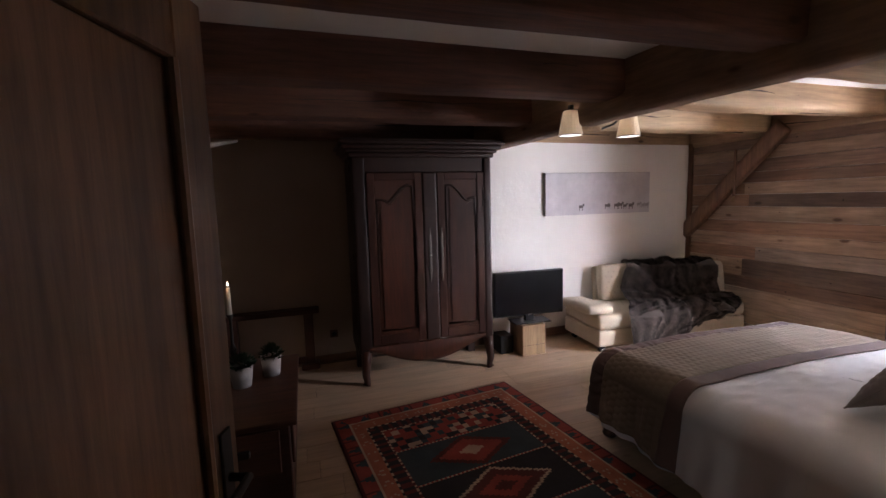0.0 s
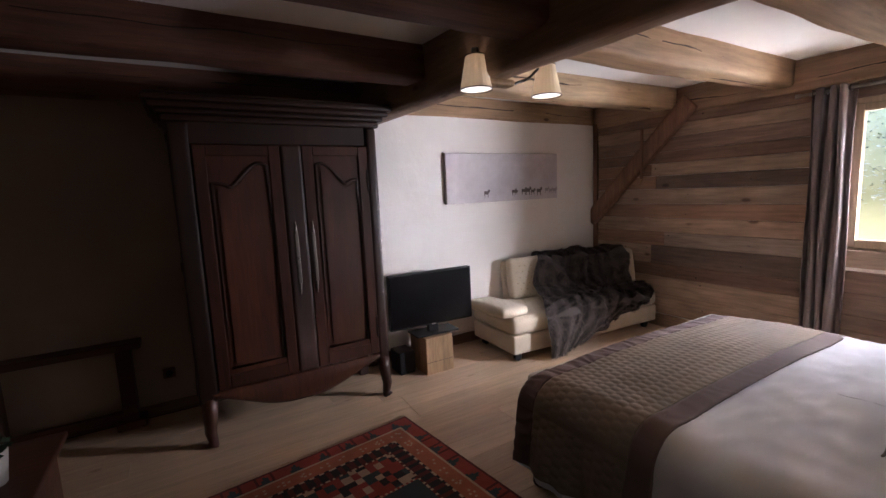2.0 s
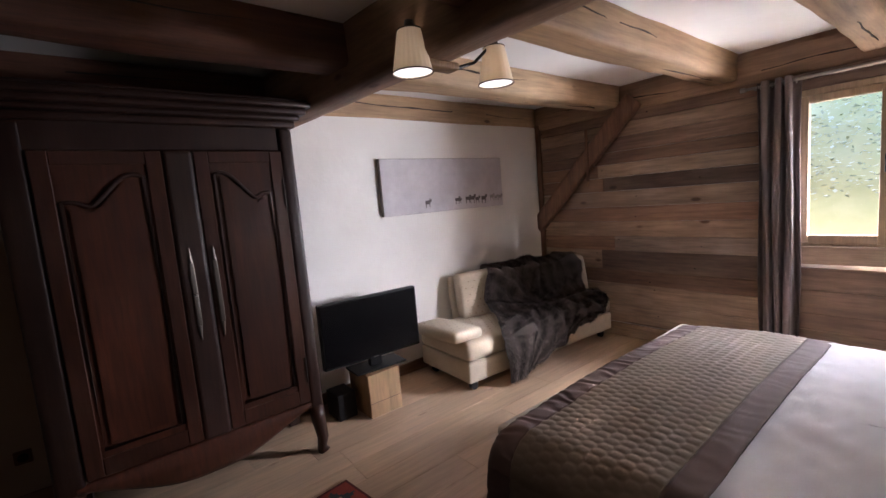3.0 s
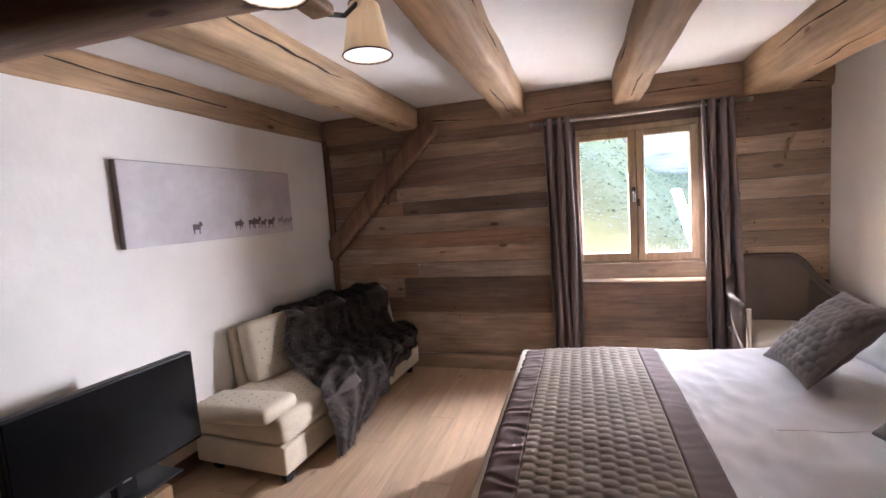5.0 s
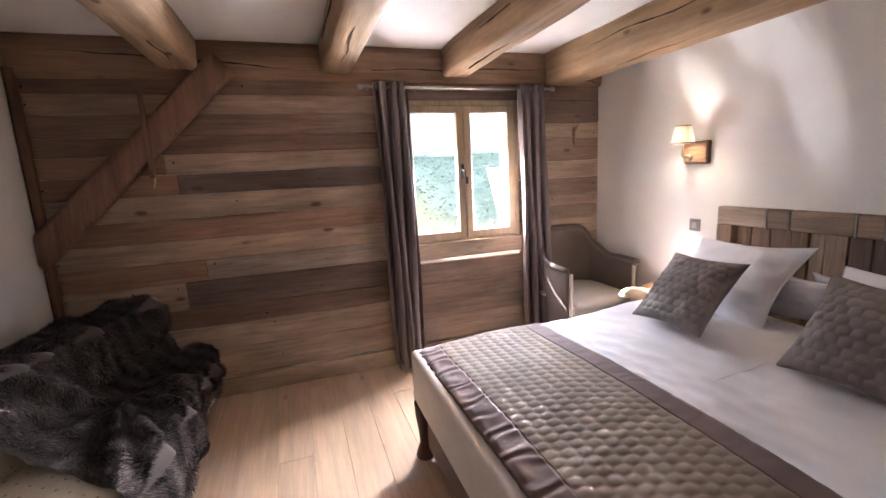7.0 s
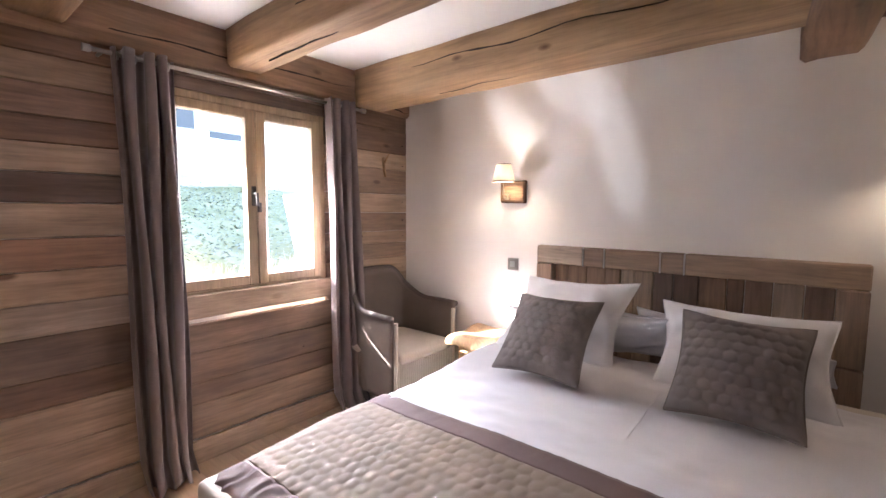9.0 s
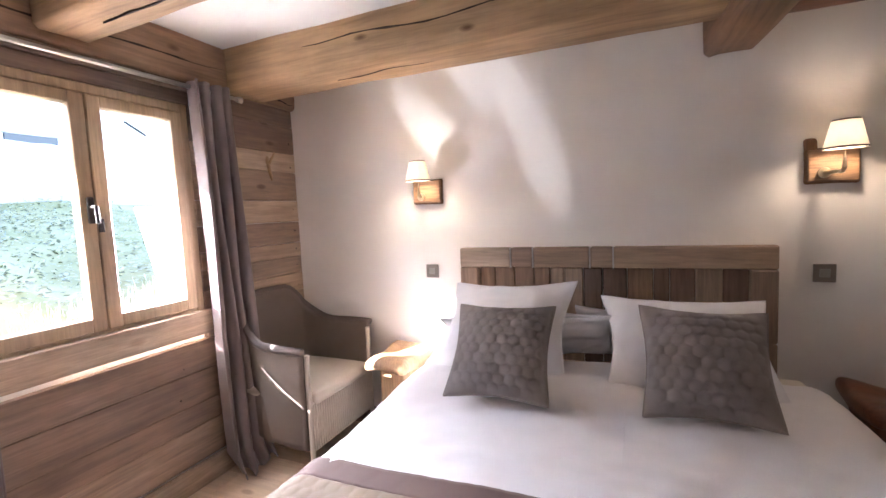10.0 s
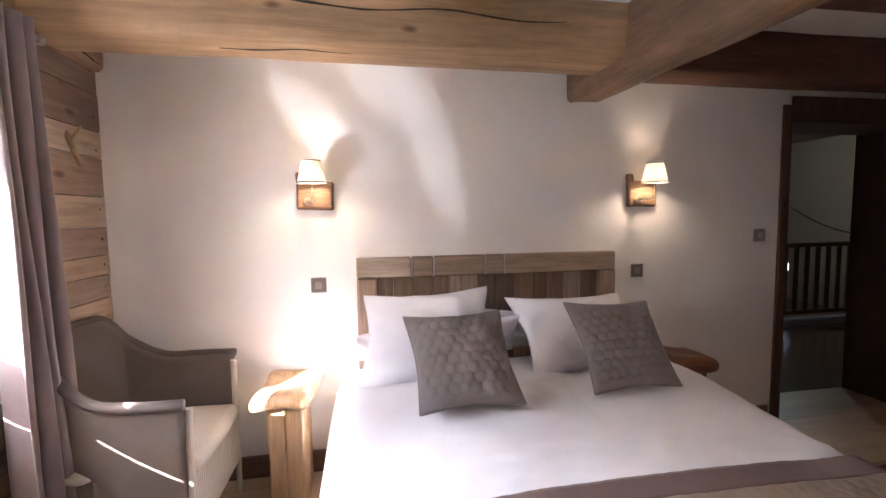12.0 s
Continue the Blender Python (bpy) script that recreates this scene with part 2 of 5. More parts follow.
M_BLACK = mat("black_plastic", (0.008, 0.008, 0.009), 0.45, Specular_IOR_Level=0.25)
M_SCREEN = mat("screen", (0.004, 0.004, 0.005), 0.25, Specular_IOR_Level=0.2)
M_STEEL = mat("brushed_steel", (0.45, 0.43, 0.4), 0.35, 1.0)
M_LOCK = mat("dull_steel", (0.2, 0.18, 0.16), 0.45, 1.0)
M_SWITCH = mat("switch_plate", (0.3, 0.27, 0.24), 0.4, 0.8)
M_BRASS = mat("old_brass", (0.5, 0.42, 0.3), 0.35, 1.0)
M_IRON = mat("iron", (0.05, 0.045, 0.04), 0.5, 0.8)
M_SHADE = shade_mat("shade_cloth", (0.82, 0.72, 0.57), 0.07)
M_SHADEB = mat("shade_piping", (0.08, 0.05, 0.035), 0.8)
M_BULB = glow("bulb", (1.0, 0.84, 0.62), 1.2)
M_DISC = glow("spot_diffuser", (1.0, 0.95, 0.86), 0.08)
M_FLAME = glow("candle_flame", (1.0, 0.75, 0.45), 0.2)
M_WAX = mat("wax", (0.75, 0.7, 0.6), 0.5)
M_POT = mat("white_pot", (0.5, 0.45, 0.41), 0.5)
M_LEAF = mat("pot_leaves", (0.04, 0.07, 0.035), 0.7)
M_GLASS = mat("window_glass", (1, 1, 1), 0.0, 0.0, Transmission_Weight=1.0, IOR=1.02)
M_CANVAS = mat("canvas_edge", (0.2, 0.17, 0.15), 0.8)


# ---- mesh helpers ----
def mesh_of(name, verts, faces, smooth=False):
    me = bpy.data.meshes.new(name)
    me.from_pydata([tuple(v) for v in verts], [], [tuple(f) for f in faces])
    me.validate()
    if smooth:
        me.polygons.foreach_set("use_smooth", [True] * len(me.polygons))
    return me


def thing(name, label, category, at=(0, 0, 0), group="", kind=""):
    ob = new(name)
    ob.location = at
    ob.empty_display_size = 0.1
    return tagged(ob, label, category, group, kind)


def part(name, geo, material, parent=None, label="", smooth=False, shift=True):
    """geo: (verts, faces) in world metres. Makes one mesh under parent."""
    verts, faces = geo
    base = Vector((0, 0, 0))
    if parent is not None and shift:
        up = parent
        while up is not None:
            base += up.location
            up = up.parent
    v = np.array(verts, float) - np.array(base)
    me = mesh_of(name, v, faces, smooth)
    for m in material if isinstance(material, (list, tuple)) else [material]:
        me.materials.append(m)
    ob = new(name, me)
    ob.parent = parent
    return tagged(ob, label)


def join(*geos):
    verts, faces, n = [], [], 0
    for v, f in geos:
        verts += [tuple(p) for p in v]
        faces += [tuple(i + n for i in q) for q in f]
        n += len(v)
    return verts, faces


def box(x0, x1, y0, y1, z0, z1, b=0.004):
    """A box with chamfered edges."""
    b = min(b, (x1 - x0) / 2.2, (y1 - y0) / 2.2, (z1 - z0) / 2.2)
    c = np.array([(x0 + x1) / 2, (y0 + y1) / 2, (z0 + z1) / 2])
    h = np.array([(x1 - x0) / 2, (y1 - y0) / 2, (z1 - z0) / 2])
    verts, index = [], {}
    for s in itertools.product((-1, 1), repeat=3):
        for ax in range(3):
            p = [s[k] * (h[k] - (0 if k == ax else b)) for k in range(3)]
            index[s, ax] = len(verts)
            verts.append(tuple(c + p))
    faces = []
    for ax in range(3):
        u, w = (ax + 1) % 3, (ax + 2) % 3
        for sg in (-1, 1):
            q = []
            for a, d in ((-1, -1), (1, -1), (1, 1), (-1, 1)):
                s = [0, 0, 0]
                s[ax], s[u], s[w] = sg, a, d
                q.append(index[tuple(s), ax])
            faces.append(q if sg > 0 else q[::-1])
            for d in (-1, 1):
                if ax < 3:
                    s1, s2 = [0, 0, 0], [0, 0, 0]
                    s1[ax], s1[u], s1[w] = sg, d, -1
                    s2[ax], s2[u], s2[w] = sg, d, 1
                    faces.append([index[tuple(s1), ax], index[tuple(s2), ax], index[tuple(s2), u], index[tuple(s1), u]])
    for s in itertools.product((-1, 1), repeat=3):
        faces.append([index[s, 0], index[s, 1], index[s, 2]])
    return fix((verts, faces))


def fix(geo):
    bm = bmesh.new()
    vs = [bm.verts.new(v) for v in geo[0]]
    for f in geo[1]:
        try:
            bm.faces.new([vs[i] for i in f])
        except ValueError:
            pass
    bmesh.ops.recalc_face_normals(bm, faces=bm.faces)
    bm.verts.index_update()
    out = [tuple(v.co) for v in bm.verts], [tuple(v.index for v in f.verts) for f in bm.faces]
    bm.free()
    return out


def rbox(x0, x1, y0, y1, z0, z1, r=0.03, n=6, puff=0.0, wob=0.0, seed=0.0):
    """A rounded box; puff bulges its faces, wob makes it uneven."""
    c = np.array([(x0 + x1) / 2, (y0 + y1) / 2, (z0 + z1) / 2])
    h = np.array([(x1 - x0) / 2, (y1 - y0) / 2, (z1 - z0) / 2])
    r = min(r, *h)
    lin = []
    for k in range(3):
        inner = np.linspace(-(h[k] - r), h[k] - r, n + 1)
        edge = [h[k] - r + r * math.sin(a) for a in np.linspace(0, math.pi / 2, 4)[1:]]
        lin.append(np.concatenate([[-e for e in edge[::-1]], inner, edge]))
    m = len(lin[0])
    index, verts, faces = {}, [], []

    def vid(i, j, k):
        if (i, j, k) not in index:
            p = np.array([lin[0][i], lin[1][j], lin[2][k]])
            q = np.clip(p, -(h - r), h - r)
            d = p - q
            if np.linalg.norm(d) > 1e-9:
                p = q + d / np.linalg.norm(d) * r
            t = p / h
            w = [(1 - t[(a + 1) % 3] ** 2) * (1 - t[(a + 2) % 3] ** 2) for a in range(3)]
            p = p + np.array([puff * w[a] * t[a] for a in range(3)])
            if wob:
                nz = noise.noise_vector(Vector(p) * 5 + Vector((seed, seed, seed)))
                p = p + np.array(nz) * wob
            index[i, j, k] = len(verts)
            verts.append(tuple(c + p))
        return index[i, j, k]

    for ax in range(3):
        for side in (0, m - 1):
            for a in range(m - 1):
                for d in range(m - 1):
                    q = []
                    for e, f in ((a, d), (a + 1, d), (a + 1, d + 1), (a, d + 1)):
                        ijk = [0, 0, 0]
                        ijk[ax], ijk[(ax + 1) % 3], ijk[(ax + 2) % 3] = side, e, f
                        q.append(vid(*ijk))
                    faces.append(q if side else q[::-1])
    return verts, faces


def tube(points, radii, n=12, caps=True):
    """A round rod through points."""
    pts = [Vector(p) for p in points]
    radii = [radii] * len(pts) if isinstance(radii, (int, float)) else radii
    verts, faces = [], []
    up = Vector((0, 0, 1))
    first = (pts[1] - pts[0]).normalized()
    if abs(first.z) > 0.9:
        up = Vector((1, 0, 0))
    for i, p in enumerate(pts):
        d = (pts[min(i + 1, len(pts) - 1)] - pts[max(i - 1, 0)]).normalized()
        a = d.cross(up).normalized()
        b = d.cross(a).normalized()
        for k in range(n):
            t = 2 * math.pi * k / n
            verts.append(tuple(p + (a * math.cos(t) + b * math.sin(t)) * radii[i]))
    for i in range(len(pts) - 1):
        for k in range(n):
            faces.append((i * n + k, i * n + (k + 1) % n, (i + 1) * n + (k + 1) % n, (i + 1) * n + k))
    if caps:
        faces.append(tuple(range(n))[::-1])
        faces.append(tuple(range((len(pts) - 1) * n, len(pts) * n)))
    return verts, faces


def lathe(profile, at, n=24, wave=0.0, waves=0):
    """Profile of (radius, height) turned about a vertical axis."""
    verts, faces = [], []
    for r, z in profile:
        for k in range(n):
            t = 2 * math.pi * k / n
            rr = r * (1 + wave * (math.cos(waves * t) if waves else 0))
            verts.append((at[0] + rr * math.cos(t), at[1] + rr * math.sin(t), at[2] + z))
    for i in range(len(profile) - 1):
        for k in range(n):
            faces.append((i * n + k, i * n + (k + 1) % n, (i + 1) * n + (k + 1) % n, (i + 1) * n + k))
    return verts, faces


def sheet(fn, nu, nv, thick=0.0):
    """A grid surface fn(u, v), u and v from 0 to 1, with thickness."""
    pts = np.array([[fn(i / nu, j / nv) for j in range(nv + 1)] for i in range(nu + 1)], float)
    verts = [tuple(p) for p in pts.reshape(-1, 3)]
    w = nv + 1
    faces = [(i * w + j, (i + 1) * w + j, (i + 1) * w + j + 1, i * w + j + 1) for i in range(nu) for j in range(nv)]
    if thick:
        du = np.gradient(pts, axis=0)
        dv = np.gradient(pts, axis=1)
        nrm = np.cross(du, dv)
        nrm /= np.linalg.norm(nrm, axis=2, keepdims=True) + 1e-12
        low = (pts - nrm * thick).reshape(-1, 3)
        n = len(verts)
        verts += [tuple(p) for p in low]
        faces += [tuple(i + n for i in f[::-1]) for f in list(faces)]
        rim = [(i, 0) for i in range(nu)] + [(nu, j) for j in range(nv)] + [(i, nv) for i in range(nu, 0, -1)] + [(0, j) for j in range(nv, 0, -1)]
        for a in range(len(rim)):
            p, q = rim[a], rim[(a + 1) % len(rim)]
            i0, i1 = p[0] * w + p[1], q[0] * w + q[1]
            faces.append((i1, i0, i0 + n, i1 + n))
    return verts, faces


def turned(geo, m):
    return [tuple(m @ Vector(v)) for v in geo[0]], geo[1]


def hewn(a, b, w, h, seed=0, n=26, rough=0.006, taper=0.0, chamfer=0.02):
    """A hand-hewn beam between a and b (centre line), w wide and h high, with wavy, worn edges."""
    a, b = Vector(a), Vector(b)
    d = (b - a).normalized()
    side = d.cross(Vector((0, 0, 1)))
    side = side.normalized() if side.length > 0.05 else Vector((1, 0, 0))
    up = side.cross(d).normalized()
    ring = []
    m = 4
    for cx, cy in ((1, 1), (-1, 1), (-1, -1), (1, -1)):
        pass
    prof = []
    c = chamfer
    hw, hh = w / 2, h / 2
    corners = [(hw, hh), (-hw, hh), (-hw, -hh), (hw, -hh)]
    for k, (x, y) in enumerate(corners):
        sx, sy = math.copysign(1, x), math.copysign(1, y)
        p1, p2 = (x, y - sy * c), (x - sx * c, y)
        if sx * sy < 0:
            p1, p2 = p2, p1
        prof += [p1, p2]
        nx, ny = corners[(k + 1) % 4]
        for t in (0.33, 0.67):
            prof.append((p2[0] + (nx - p2[0]) * t, p2[1] + (ny - p2[1]) * t))
    verts, faces = [], []
    k = len(prof)
    for i in range(n + 1):
        p = a.lerp(b, i / n)
        f = 1 - taper * i / n
        for j, (x, y) in enumerate(prof):
            nz = noise.noise_vector(Vector((i * 0.35 + seed * 7.3, x * 5 + seed, y * 5)))
            n2 = noise.noise_vector(Vector((i * 0.11 + seed * 3.1, j // 4, seed)))
            q = p + side * (x * f + nz.x * rough + n2.x * rough * 1.5) + up * (y * f + nz.y * rough + n2.y * rough * 1.5)
            verts.append(tuple(q))
    for i in range(n):
        for j in range(k):
            faces.append((i * k + j, i * k + (j + 1) % k, (i + 1) * k + (j + 1) % k, (i + 1) * k + j))
    faces.append(tuple(range(k))[::-1])
    faces.append(tuple(range(n * k, n * k + k)))
    return fix((verts, faces))


def crack(a, b, face, width=0.006, seed=0, n=18, sag=0.012):
    """A dark split in a beam, laid along its face (an outward vector)."""
    a, b, face = Vector(a), Vector(b), Vector(face).normalized()
    d = (b - a).normalized()
    up = face.cross(d).normalized()
    verts, faces = [], []
    for i in range(n + 1):
        t = i / n
        w = width * math.sin(math.pi * min(max(t, 0.03), 0.97)) * (0.5 + abs(noise.noise(Vector((t * 9, seed, 3)))) * 1.6)
        c = a.lerp(b, t) + up * (noise.noise(Vector((t * 5 + seed, 0, seed))) * sag * 2)
        verts += [tuple(c + up * w + face * 0.002), tuple(c - up * w + face * 0.002), tuple(c - face * 0.02)]
    for i in range(n):
        o = i * 3
        faces += [(o, o + 3, o + 4, o + 1), (o, o + 2, o + 5, o + 3), (o + 1, o + 4, o + 5, o + 2)]
    return verts, faces


# ---- large structure ----
EAST, SOUTH, NORTH, WEST, NWALL = 5.14, 0.6, 4.83, -0.98, 4.95
CEIL = 2.5
WY0, WY1, WZ0, WZ1 = 1.42, 2.47, 0.87, 2.13


def structure(name, label, category, geo=None, material=None, smooth=False):
    if geo is None:
        return thing(name, label, category, kind="structure")
    ob = part(name, geo, material, None, label, smooth)
    return tagged(ob, "", category, "", "structure")


wall_east = structure("wall_east", "outer wall clad inside with reclaimed grey-brown boards", "wall")
part("wall_core", join(box(EAST + 0.03, 5.5, 0.2, WY0, -0.1, CEIL + 0.1), box(EAST + 0.03, 5.5, WY1, 5.3, -0.1, CEIL + 0.1),
                       box(EAST + 0.03, 5.5, WY0, WY1, -0.1, WZ0), box(EAST + 0.03, 5.5, WY0, WY1, WZ1, CEIL + 0.1)), M_PLASTER, wall_east)
structure("wall_south", "rough cream plaster wall behind the bed", "wall", join(box(0.96, EAST + 0.03, 0.2, SOUTH, -0.1, CEIL + 0.1), box(-1.3, -0.15, 0.2, SOUTH, -0.1, CEIL + 0.1),
          box(-0.15, 0.96, 0.2, SOUTH, 2.12, CEIL + 0.1)), M_PLASTER)
structure("wall_north", "rough cream plaster wall behind the sofa", "wall", box(1.2, EAST + 0.03, NORTH, 5.3, -0.1, CEIL + 0.1), M_PLASTER)
structure("wall_recess", "cream plaster wall behind the bench, coloured darker for its dimness", "wall", box(-1.3, 1.2, NWALL, 5.3, -0.1, CEIL + 0.1), M_PLASTER_DIM)
structure("wall_west", "cream plaster wall lit by candles, coloured darker for its dimness", "wall", box(-1.3, WEST, SOUTH, NWALL + 0.01, -0.1, CEIL + 0.1), M_PLASTER_DIM)
structure("ceiling", "white plastered ceiling between old beams", "ceiling", box(-1.3, EAST + 0.36, 0.2, 5.3, CEIL, CEIL + 0.15), M_CEIL)
floor = structure("floor", "oiled oak plank floor", "floor")
part("subfloor", box(-1.3, EAST + 0.03, 0.19, 5.3, -0.2, -0.012), M_DARKW, floor)
trim_e = structure("baseboard_east", "pale wooden skirting board below the clad wall", "baseboard", box(EAST - 0.03, EAST + 0.0, 0.62, 4.82, 0.0, 0.135, 0.004), M_BASEB)
structure("baseboard_south", "brown wooden skirting board", "baseboard", join(box(1.04, 1.6, SOUTH, SOUTH + 0.018, 0, 0.13), box(1.6, EAST - 0.03, SOUTH, SOUTH + 0.018, 0, 0.13)), M_SKIRT)
structure("baseboard_north", "brown wooden skirting board", "baseboard", join(box(1.22, EAST - 0.03, NORTH - 0.018, NORTH, 0, 0.1), box(WEST, 1.18, NWALL - 0.018, NWALL, 0, 0.08)), M_SKIRT)


# beams
def beam(name, a, b, w, h, material, label, seed, cracks=(), rough=0.01, parent=None):
    ob = part(name, hewn(a, b, w, h, seed, rough=rough), material, None, label, True)
    tagged(ob, "", "beam", "ceiling beams", "structure")
    for p, q, f, wd in cracks:
        part("crack", crack(p, q, f, wd, seed), M_CRACK, ob, shift=False)
    return ob


JOISTS = [(2.43, 3.91, 0.23, 2.3), (2.43, 2.905, 0.22, 2.3), (2.43, 1.99, 0.21, 2.3), (2.43, 1.01, 0.31, 2.255)]
LIGHTOAK = "honey-brown hand-hewn oak ceiling beam with long drying cracks"
for i, (x, y, w, zb) in enumerate(JOISTS):
    x = 2.46 - 0.07 * (y - 0.6)
    h = CEIL + 0.03 - zb
    zc = zb + h / 2
    beam("joist", (x, y, zc), (EAST - 0.02, y, zc), w, h, M_BEAM, LIGHTOAK, i + 1,
         [((x + 0.2, y - w / 2, zc + 0.02), (x + 1.7, y - w / 2, zc - 0.01), (0, -1, 0), 0.006), ((x + 1.3, y + 0.02, zb), (EAST - 0.3, y - 0.01, zb), (0, 0, -1), 0.005),
          ((x + 0.4, y + w / 2, zc), (EAST - 0.4, y + w / 2, zc + 0.02), (0, 1, 0), 0.005)])
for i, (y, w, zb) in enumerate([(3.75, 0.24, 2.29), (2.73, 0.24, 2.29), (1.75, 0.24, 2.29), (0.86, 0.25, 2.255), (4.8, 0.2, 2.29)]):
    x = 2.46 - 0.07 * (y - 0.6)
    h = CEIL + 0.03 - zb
    beam("joist", (WEST - 0.05, y, zb + h / 2), (x, y, zb + h / 2), w, h, M_BEAM_DIM, "reddish hewn ceiling beam in the dim half, its shade put into the colour", i + 11,
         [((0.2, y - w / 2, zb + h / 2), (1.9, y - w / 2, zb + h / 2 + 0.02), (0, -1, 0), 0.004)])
beam("cross_beam", (2.46, 0.59, 2.35), (2.12, 5.0, 2.35), 0.21, 0.35, M_BEAMY, "heavy dark cross beam under the joists", 21)
beam("wall_plate", (EAST - 0.005, 0.59, 2.38), (EAST - 0.005, 4.95, 2.38), 0.07, 0.26, M_BEAMY, "brown hewn wall plate beam over the window", 22,
     [((EAST - 0.04, 4.6, 2.405), (EAST - 0.04, 3.2, 2.335), (-1, 0, 0), 0.008), ((EAST - 0.04, 2.9, 2.325), (EAST - 0.04, 1.2, 2.375), (-1, 0, 0), 0.007), ((EAST - 0.04, 1.1, 2.305), (EAST - 0.04, 0.62, 2.285), (-1, 0, 0), 0.007)], 0.004)
beam("north_plate", (2.1, 4.87, 2.395), (EAST - 0.05, 4.87, 2.395), 0.11, 0.22, M_BEAM, "brown hewn beam along the white wall", 23,
     [((2.4, 4.814, 2.415), (4.9, 4.814, 2.38), (0, -1, 0), 0.008)], 0.004)
beam("corner_post", (EAST - 0.03, 4.802, 0.1), (EAST - 0.03, 4.802, 2.3), 0.06, 0.06, M_BEAMZ, "slim brown corner post", 24, rough=0.003)
beam("recess_post", (-0.87, 4.86, 0.0), (-0.87, 4.86, 2.35), 0.17, 0.17, M_POST_DIM, "wooden post in the dim corner, its shade put into the colour", 25)
beam("knee_brace", (EAST - 0.045, 4.86, 1.15), (EAST - 0.045, 3.64, 2.35), 0.085, 0.185, M_BEAMZ, "diagonal brown timber brace with a peg", 26, rough=0.003)

# window
win = structure("window_1", "two-leaf wooden window closed between curtains", "window")
win_frame = part("window_frame", join(box(EAST + 0.0, EAST + 0.09, WY0, WY0 + 0.045, 0.97, WZ1), box(EAST + 0.0, EAST + 0.09, WY1 - 0.045, WY1, 0.97, WZ1),
                                      box(EAST + 0.0, EAST + 0.09, WY0 + 0.045, WY1 - 0.045, WZ1 - 0.045, WZ1), box(EAST + 0.0, EAST + 0.09, WY0 + 0.045, WY1 - 0.045, 0.97, 1.005),
                                      box(EAST + 0.048, EAST + 0.09, WY0 + 0.0455, WY1 - 0.0455, 1.0055, 1.025), box(EAST + 0.048, EAST + 0.09, WY0 + 0.0455, WY1 - 0.0455, 2.065, 2.0845),
                                      box(EAST + 0.048, EAST + 0.09, WY0 + 0.0455, WY0 + 0.065, 1.0255, 2.0645), box(EAST + 0.048, EAST + 0.09, WY1 - 0.065, WY1 - 0.0455, 1.0255, 2.0645)), M_WINDOW, win)
part("meeting_strip", box(EAST + 0.046, EAST + 0.06, 1.905, 1.945, 1.026, 2.064), M_WINDOW, win)
YM = 1.925
for a, b in ((WY0 + 0.048, YM - 0.003), (YM + 0.003, WY1 - 0.048)):
    sash = part("sash", join(box(EAST - 0.012, EAST + 0.045, a, a + 0.06, 1.007, 2.082), box(EAST - 0.012, EAST + 0.045, b - 0.06, b, 1.007, 2.082),
                             box(EAST - 0.012, EAST + 0.045, a + 0.06, b - 0.06, 2.03, 2.082), box(EAST - 0.012, EAST + 0.045, a + 0.06, b - 0.06, 1.007, 1.07)), M_WINDOW, win)
    pane = part("pane", box(EAST + 0.012, EAST + 0.018, a + 0.058, b - 0.058, 1.068, 2.032, 0.001), M_GLASS, sash)
    pane.visible_shadow = False
part("handle", join(rbox(EAST - 0.026, EAST - 0.013, YM + 0.01, YM + 0.04, 1.5, 1.62, 0.006, 2), tube([(EAST - 0.02, YM + 0.025, 1.575), (EAST - 0.06, YM + 0.025, 1.575), (EAST - 0.065, YM + 0.025, 1.5)], 0.009)), M_IRON, win, "dark iron window handle")
part("hinge", tube([(EAST - 0.02, YM - 0.01, 1.46), (EAST - 0.02, YM - 0.01, 1.52)], 0.012), M_IRON, win)
part("window_sill", rbox(EAST - 0.035, EAST + 0.005, WY0 - 0.04, WY1 + 0.02, 0.855, 0.99, 0.008, 5, 0, 0.003), M_BASEB, win, "thick pale wooden sill")
part("lintel", join(box(EAST - 0.012, EAST + 0.02, WY0 - 0.03, WY1 + 0.03, WZ1, 2.2), box(EAST - 0.03, EAST, WY0 - 0.03, WY1 + 0.03, 2.201, 2.25)), M_BOARD, win)

# door, its lining and leaf
DX0, DX1 = -0.15, 0.96
door = structure("door_1", "open panelled pine door leaf with iron lever", "door")
part("lining", join(box(DX0 - 0.002, DX0 + 0.03, 0.2, SOUTH + 0.004, 0, 2.12), box(DX1 - 0.03, DX1 + 0.002, 0.2, SOUTH + 0.004, 0, 2.12), box(DX0 + 0.03, DX1 - 0.03, 0.2, SOUTH + 0.004, 2.09, 2.122)), M_DARKW, door, "dark red-brown door lining")
part("casing", join(box(DX1 - 0.01, DX1 + 0.06, SOUTH + 0.004, SOUTH + 0.024, 0, 2.2), box(DX0 - 0.06, DX0 + 0.01, SOUTH + 0.004, SOUTH + 0.024, 0, 2.2), box(DX0 + 0.01, DX1 - 0.01, SOUTH + 0.004, SOUTH + 0.024, 2.11, 2.26)), M_POST_DIM, door)
leaf_m = pose(-0.14, 0.57, 0, 0, 0, 73.5)
LW = 0.77
leaf = part("leaf", turned(join(box(0, 0.1, -0.02, 0.02, 0.01, 2.06), box(LW - 0.1, LW, -0.02, 0.02, 0.01, 2.06), box(0.1, LW - 0.1, -0.02, 0.02, 0.01, 0.2), box(0.1, LW - 0.1, -0.02, 0.02, 1.93, 2.06), box(0.1, LW - 0.1, -0.02, 0.02, 0.94, 1.06)), leaf_m), M_DOOR, door)
